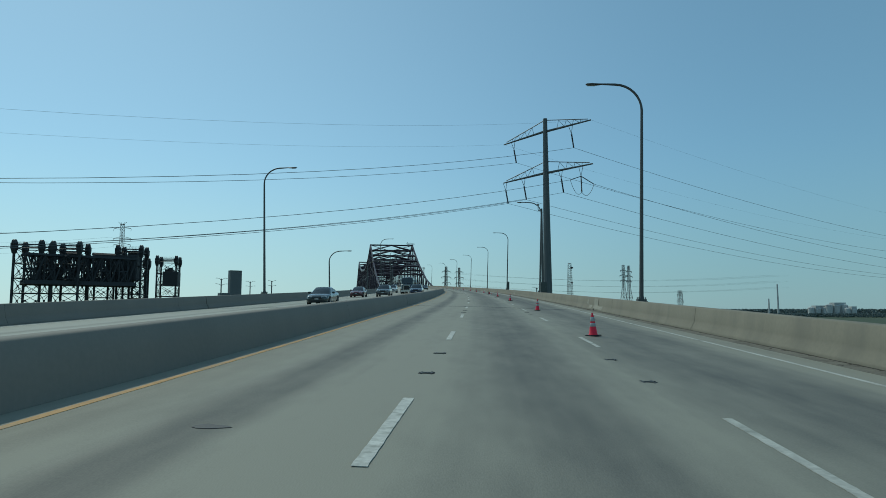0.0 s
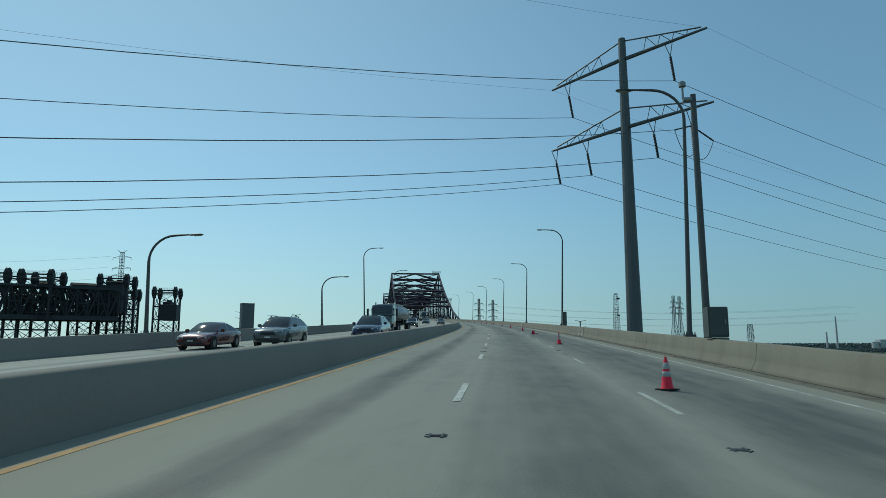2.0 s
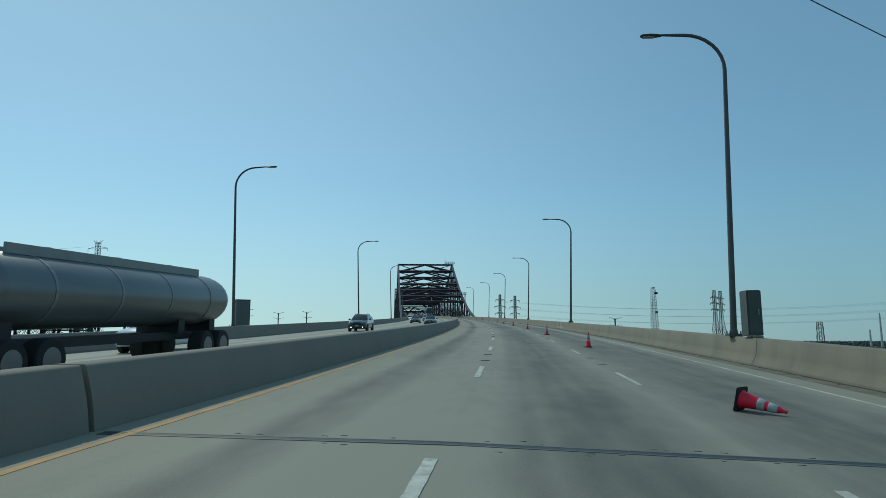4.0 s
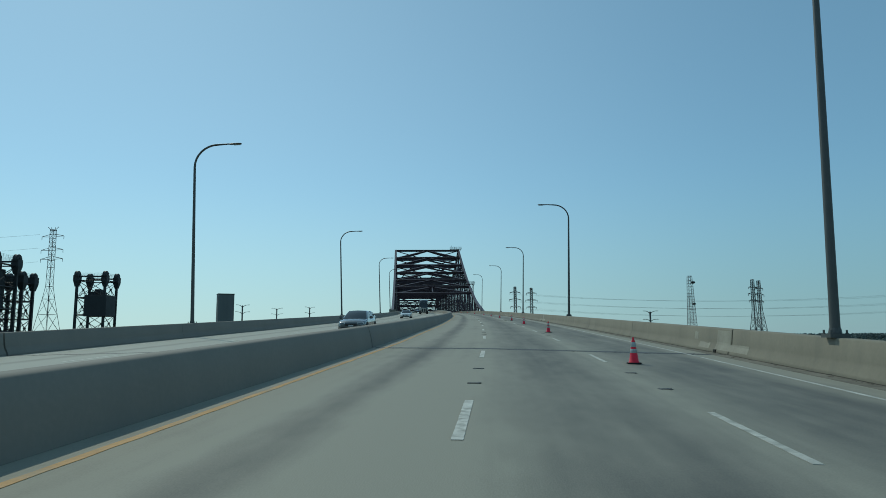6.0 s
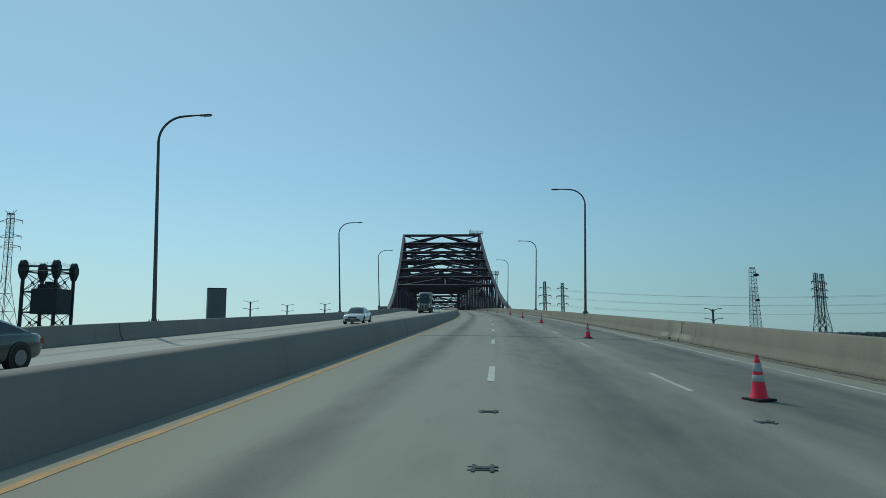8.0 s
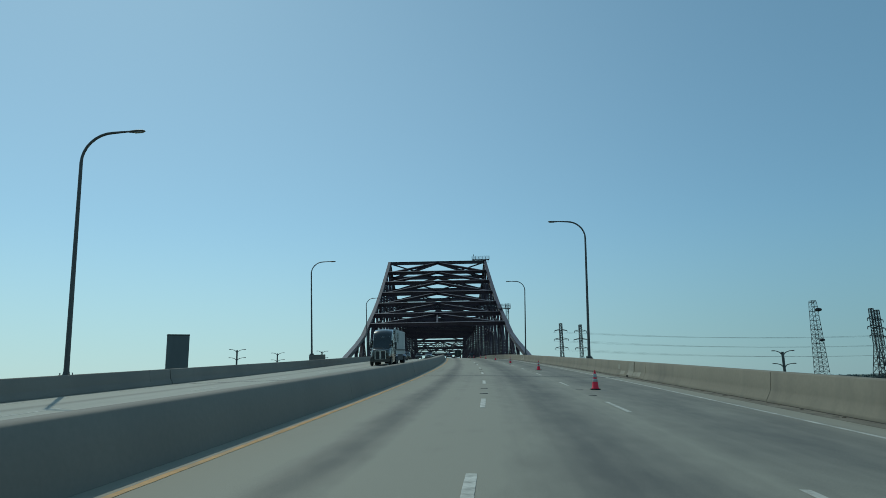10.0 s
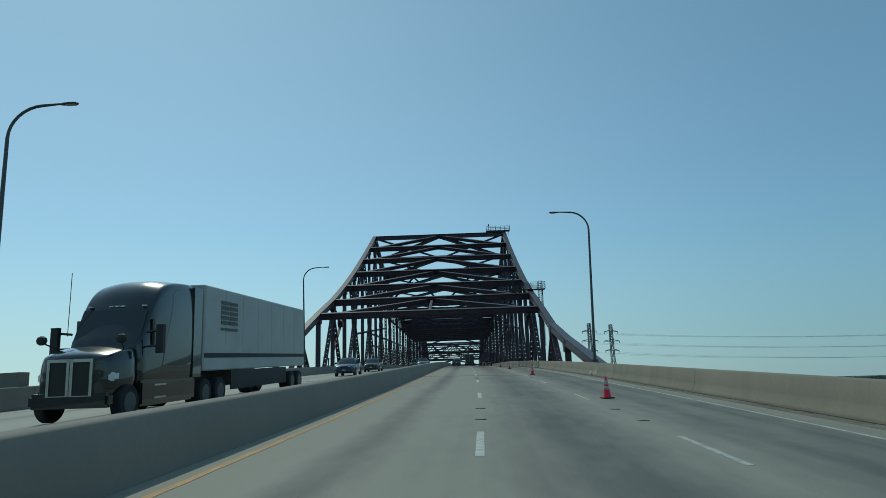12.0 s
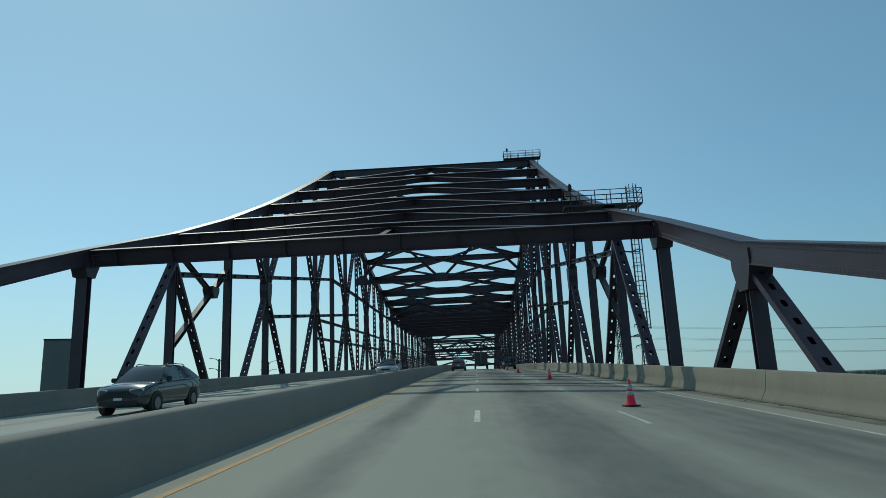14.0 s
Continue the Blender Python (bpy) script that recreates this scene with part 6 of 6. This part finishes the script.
        part("side_sign", bm, CABINET, tr, "grey block of unreadable marking")
        bm = bmesh.new()
        box(bm, (s * 1.22 - 0.02, -19.0, 0.45), (s * 1.22 + 0.02, -10.2, 1.16))
        part("side_skirt", bm, DARK_STEEL, tr)
        for yw in (-1.05, -7.0, -8.3, -20.0, -21.3):
            wheel(e, s * 1.08, yw + (0.22 if yw > -2 else 1.45 if yw > -10 else 3.9), 0.5, 0.3 if yw > -2 else 0.55, POLE)
    # a short tractor: its length is drawn in and the trailer follows up
    for ob in e.children_recursive:
        if not ob.name.startswith(("tyre", "rim")):
            for v in ob.data.vertices:
                v.co.y = v.co.y * 0.79 if v.co.y > -6.9 else -5.45 + (v.co.y + 6.9) * 0.82
                v.co.z *= 1.06
    return e


semi_truck(350.2, -11.0)


def tanker_lorry(y, lat):
    """A flat-fronted dark tractor with a long grey oval tank behind."""
    p = on_road(y, lat, 0.004)
    sl = math.degrees(math.atan(road_z(y + 0.5) - road_z(y - 0.5)))
    e = empty("tanker_lorry", pose(p.x, p.y, p.z, -sl, 0, 180 - heading(y)), "dark tractor with a dull grey oval tank on the oncoming lanes", "tanker", "vehicles on the bridge")
    cab_paint = paint("dark_tanker_cab_paint", (0.02, 0.028, 0.03), 0.0)
    tank_skin = mat("dull_tank_metal", (0.20, 0.21, 0.21), 0.38, 0.6, scale=0.8, vary=0.1, bump=0.03, stain=(0.13, 0.13, 0.13), stain_scale=0.6, streak=(1, 0.3, 1))
    bm = bmesh.new()
    loft(bm, [(0.0, 0.8, 0.62, 1.3, 1.55, 0.05), (-0.15, 1.02, 0.55, 1.4, 1.68, 0.07), (-0.9, 1.16, 0.6, 1.5, 1.82, 0.08), (-1.3, 1.18, 0.6, 1.55, 1.9, 0.08)])
    part("bonnet", bm, cab_paint, e, smooth=True)
    bm = bmesh.new()
    loft(bm, [(-1.2, 1.14, 0.6, 1.7, 2.0, 0.05), (-1.35, 1.16, 0.6, 2.1, 2.85, 0.05), (-1.6, 1.18, 0.6, 2.3, 2.98, 0.08), (-3.0, 1.18, 0.6, 2.3, 2.96, 0.06)])
    part("cab", bm, cab_paint, e, smooth=True)
    bm = bmesh.new()
    sweep(bm, [[(-0.98, -1.28, 2.06), (0.98, -1.28, 2.06), (0.96, -1.42, 2.74), (-0.96, -1.42, 2.74)], [(-0.98, -1.2, 2.08), (0.98, -1.2, 2.08), (0.96, -1.34, 2.76), (-0.96, -1.34, 2.76)]])
    bmesh.ops.recalc_face_normals(bm, faces=bm.faces[:])
    part("windscreen", bm, GLASS, e, "dark windscreen")
    bm = bmesh.new()
    box(bm, (-0.55, -0.05, 0.72), (0.55, 0.04, 1.5))
    part("grille", bm, TRIM_BLACK, e)
    bm = bmesh.new()
    for x in (-0.57, 0.57):
        box(bm, (x - 0.035, -0.04, 0.7), (x + 0.035, 0.06, 1.54))
    for z in (0.7, 1.5):
        box(bm, (-0.535, -0.04, z), (0.535, 0.06, z + 0.05))
    part("grille_frame", bm, CHROME, e, "bright chrome surround")
    bm = bmesh.new()
    box(bm, (-1.14, -0.35, 0.36), (1.14, 0.12, 0.68))
    bmesh.ops.bevel(bm, geom=bm.edges[:], offset=0.06, segments=2, affect="EDGES")
    part("bumper", bm, CHROME, e)
    for s in (-1, 1):
        bm = bmesh.new()
        box(bm, (s * 0.86 - 0.15, -0.4, 0.95), (s * 0.86 + 0.15, -0.02, 1.16))
        part("headlight", bm, HEADLAMP, e)
        bm = bmesh.new()
        x0, x1 = sorted((s * 1.13, s * 1.2))
        box(bm, (x0, -2.5, 1.9), (x1, -1.6, 2.65))
        part("side_window", bm, GLASS, e)
        bm = bmesh.new()
        beam(bm, (s * 1.12, -1.35, 2.45), (s * 1.5, -1.25, 2.45), 0.05, 0.05)
        beam(bm, (s * 1.12, -1.35, 1.95), (s * 1.5, -1.25, 1.95), 0.05, 0.05)
        box(bm, (s * 1.52 - 0.1, -1.35, 1.75), (s * 1.52 + 0.1, -1.2, 2.6))
        part("wing_mirror", bm, TRIM_BLACK, e)
        bm = bmesh.new()
        tube(bm, [(s * 1.02, -3.12, 0.9), (s * 1.02, -3.12, 3.3)], 0.08, 8)
        part("exhaust_stack", bm, CHROME, e)
        for yw in (-0.85, -4.2, -5.4, -13.0, -14.2):
            wheel(e, s * 1.05, yw, 0.5, 0.3 if yw > -2 else 0.5, ALLOY)
    bm = bmesh.new()
    box(bm, (-0.5, -15.2, 0.72), (0.5, -0.6, 0.98))
    part("chassis", bm, TRIM_BLACK, e)
    bm = bmesh.new()
    secs = []
    for yy, k in ((-3.75, 0.55), (-3.8, 0.8), (-3.95, 0.95), (-4.2, 1.0), (-14.6, 1.0), (-14.85, 0.95), (-15.0, 0.8), (-15.05, 0.55)):
        secs.append([(1.2 * k * math.cos(a), yy, 2.1 + 0.92 * k * math.sin(a)) for a in steps(0, 2 * math.pi, 28)[:-1]])
    sweep(bm, secs)
    bmesh.ops.recalc_face_normals(bm, faces=bm.faces[:])
    tank = part("tank", bm, tank_skin, e, "dull grey oval tank", smooth=True)
    for yy in (-5.6, -8.2, -10.8, -13.4):
        bm = bmesh.new()
        sweep(bm, [[(1.212 * math.cos(a), yy + o, 2.1 + 0.932 * math.sin(a)) for a in steps(0, 2 * math.pi, 28)[:-1]] for o in (-0.05, 0.05)])
        part("tank_band", bm, GALV, tank)
    bm = bmesh.new()
    box(bm, (-0.42, -13.6, 2.98), (0.42, -5.0, 3.08))
    for x in (-0.45, 0.45):
        box(bm, (x - 0.03, -13.8, 2.95), (x + 0.03, -4.8, 3.2))
    for yy in (-6.5, -9.4, -12.3):
        lathe(bm, [(0.3, 3.08), (0.3, 3.2), (0.24, 3.25)], 14, (0, yy, 0))
    part("catwalk", bm, GALV, tank, "walkway with three round hatches")
    for yy in (-4.6, -12.2, -14.4):
        bm = bmesh.new()
        box(bm, (-0.75, yy - 0.2, 0.95), (0.75, yy + 0.2, 1.45))
        part("saddle", bm, TRIM_BLACK, e)
    return e


tanker_lorry(117.0, -11.0)
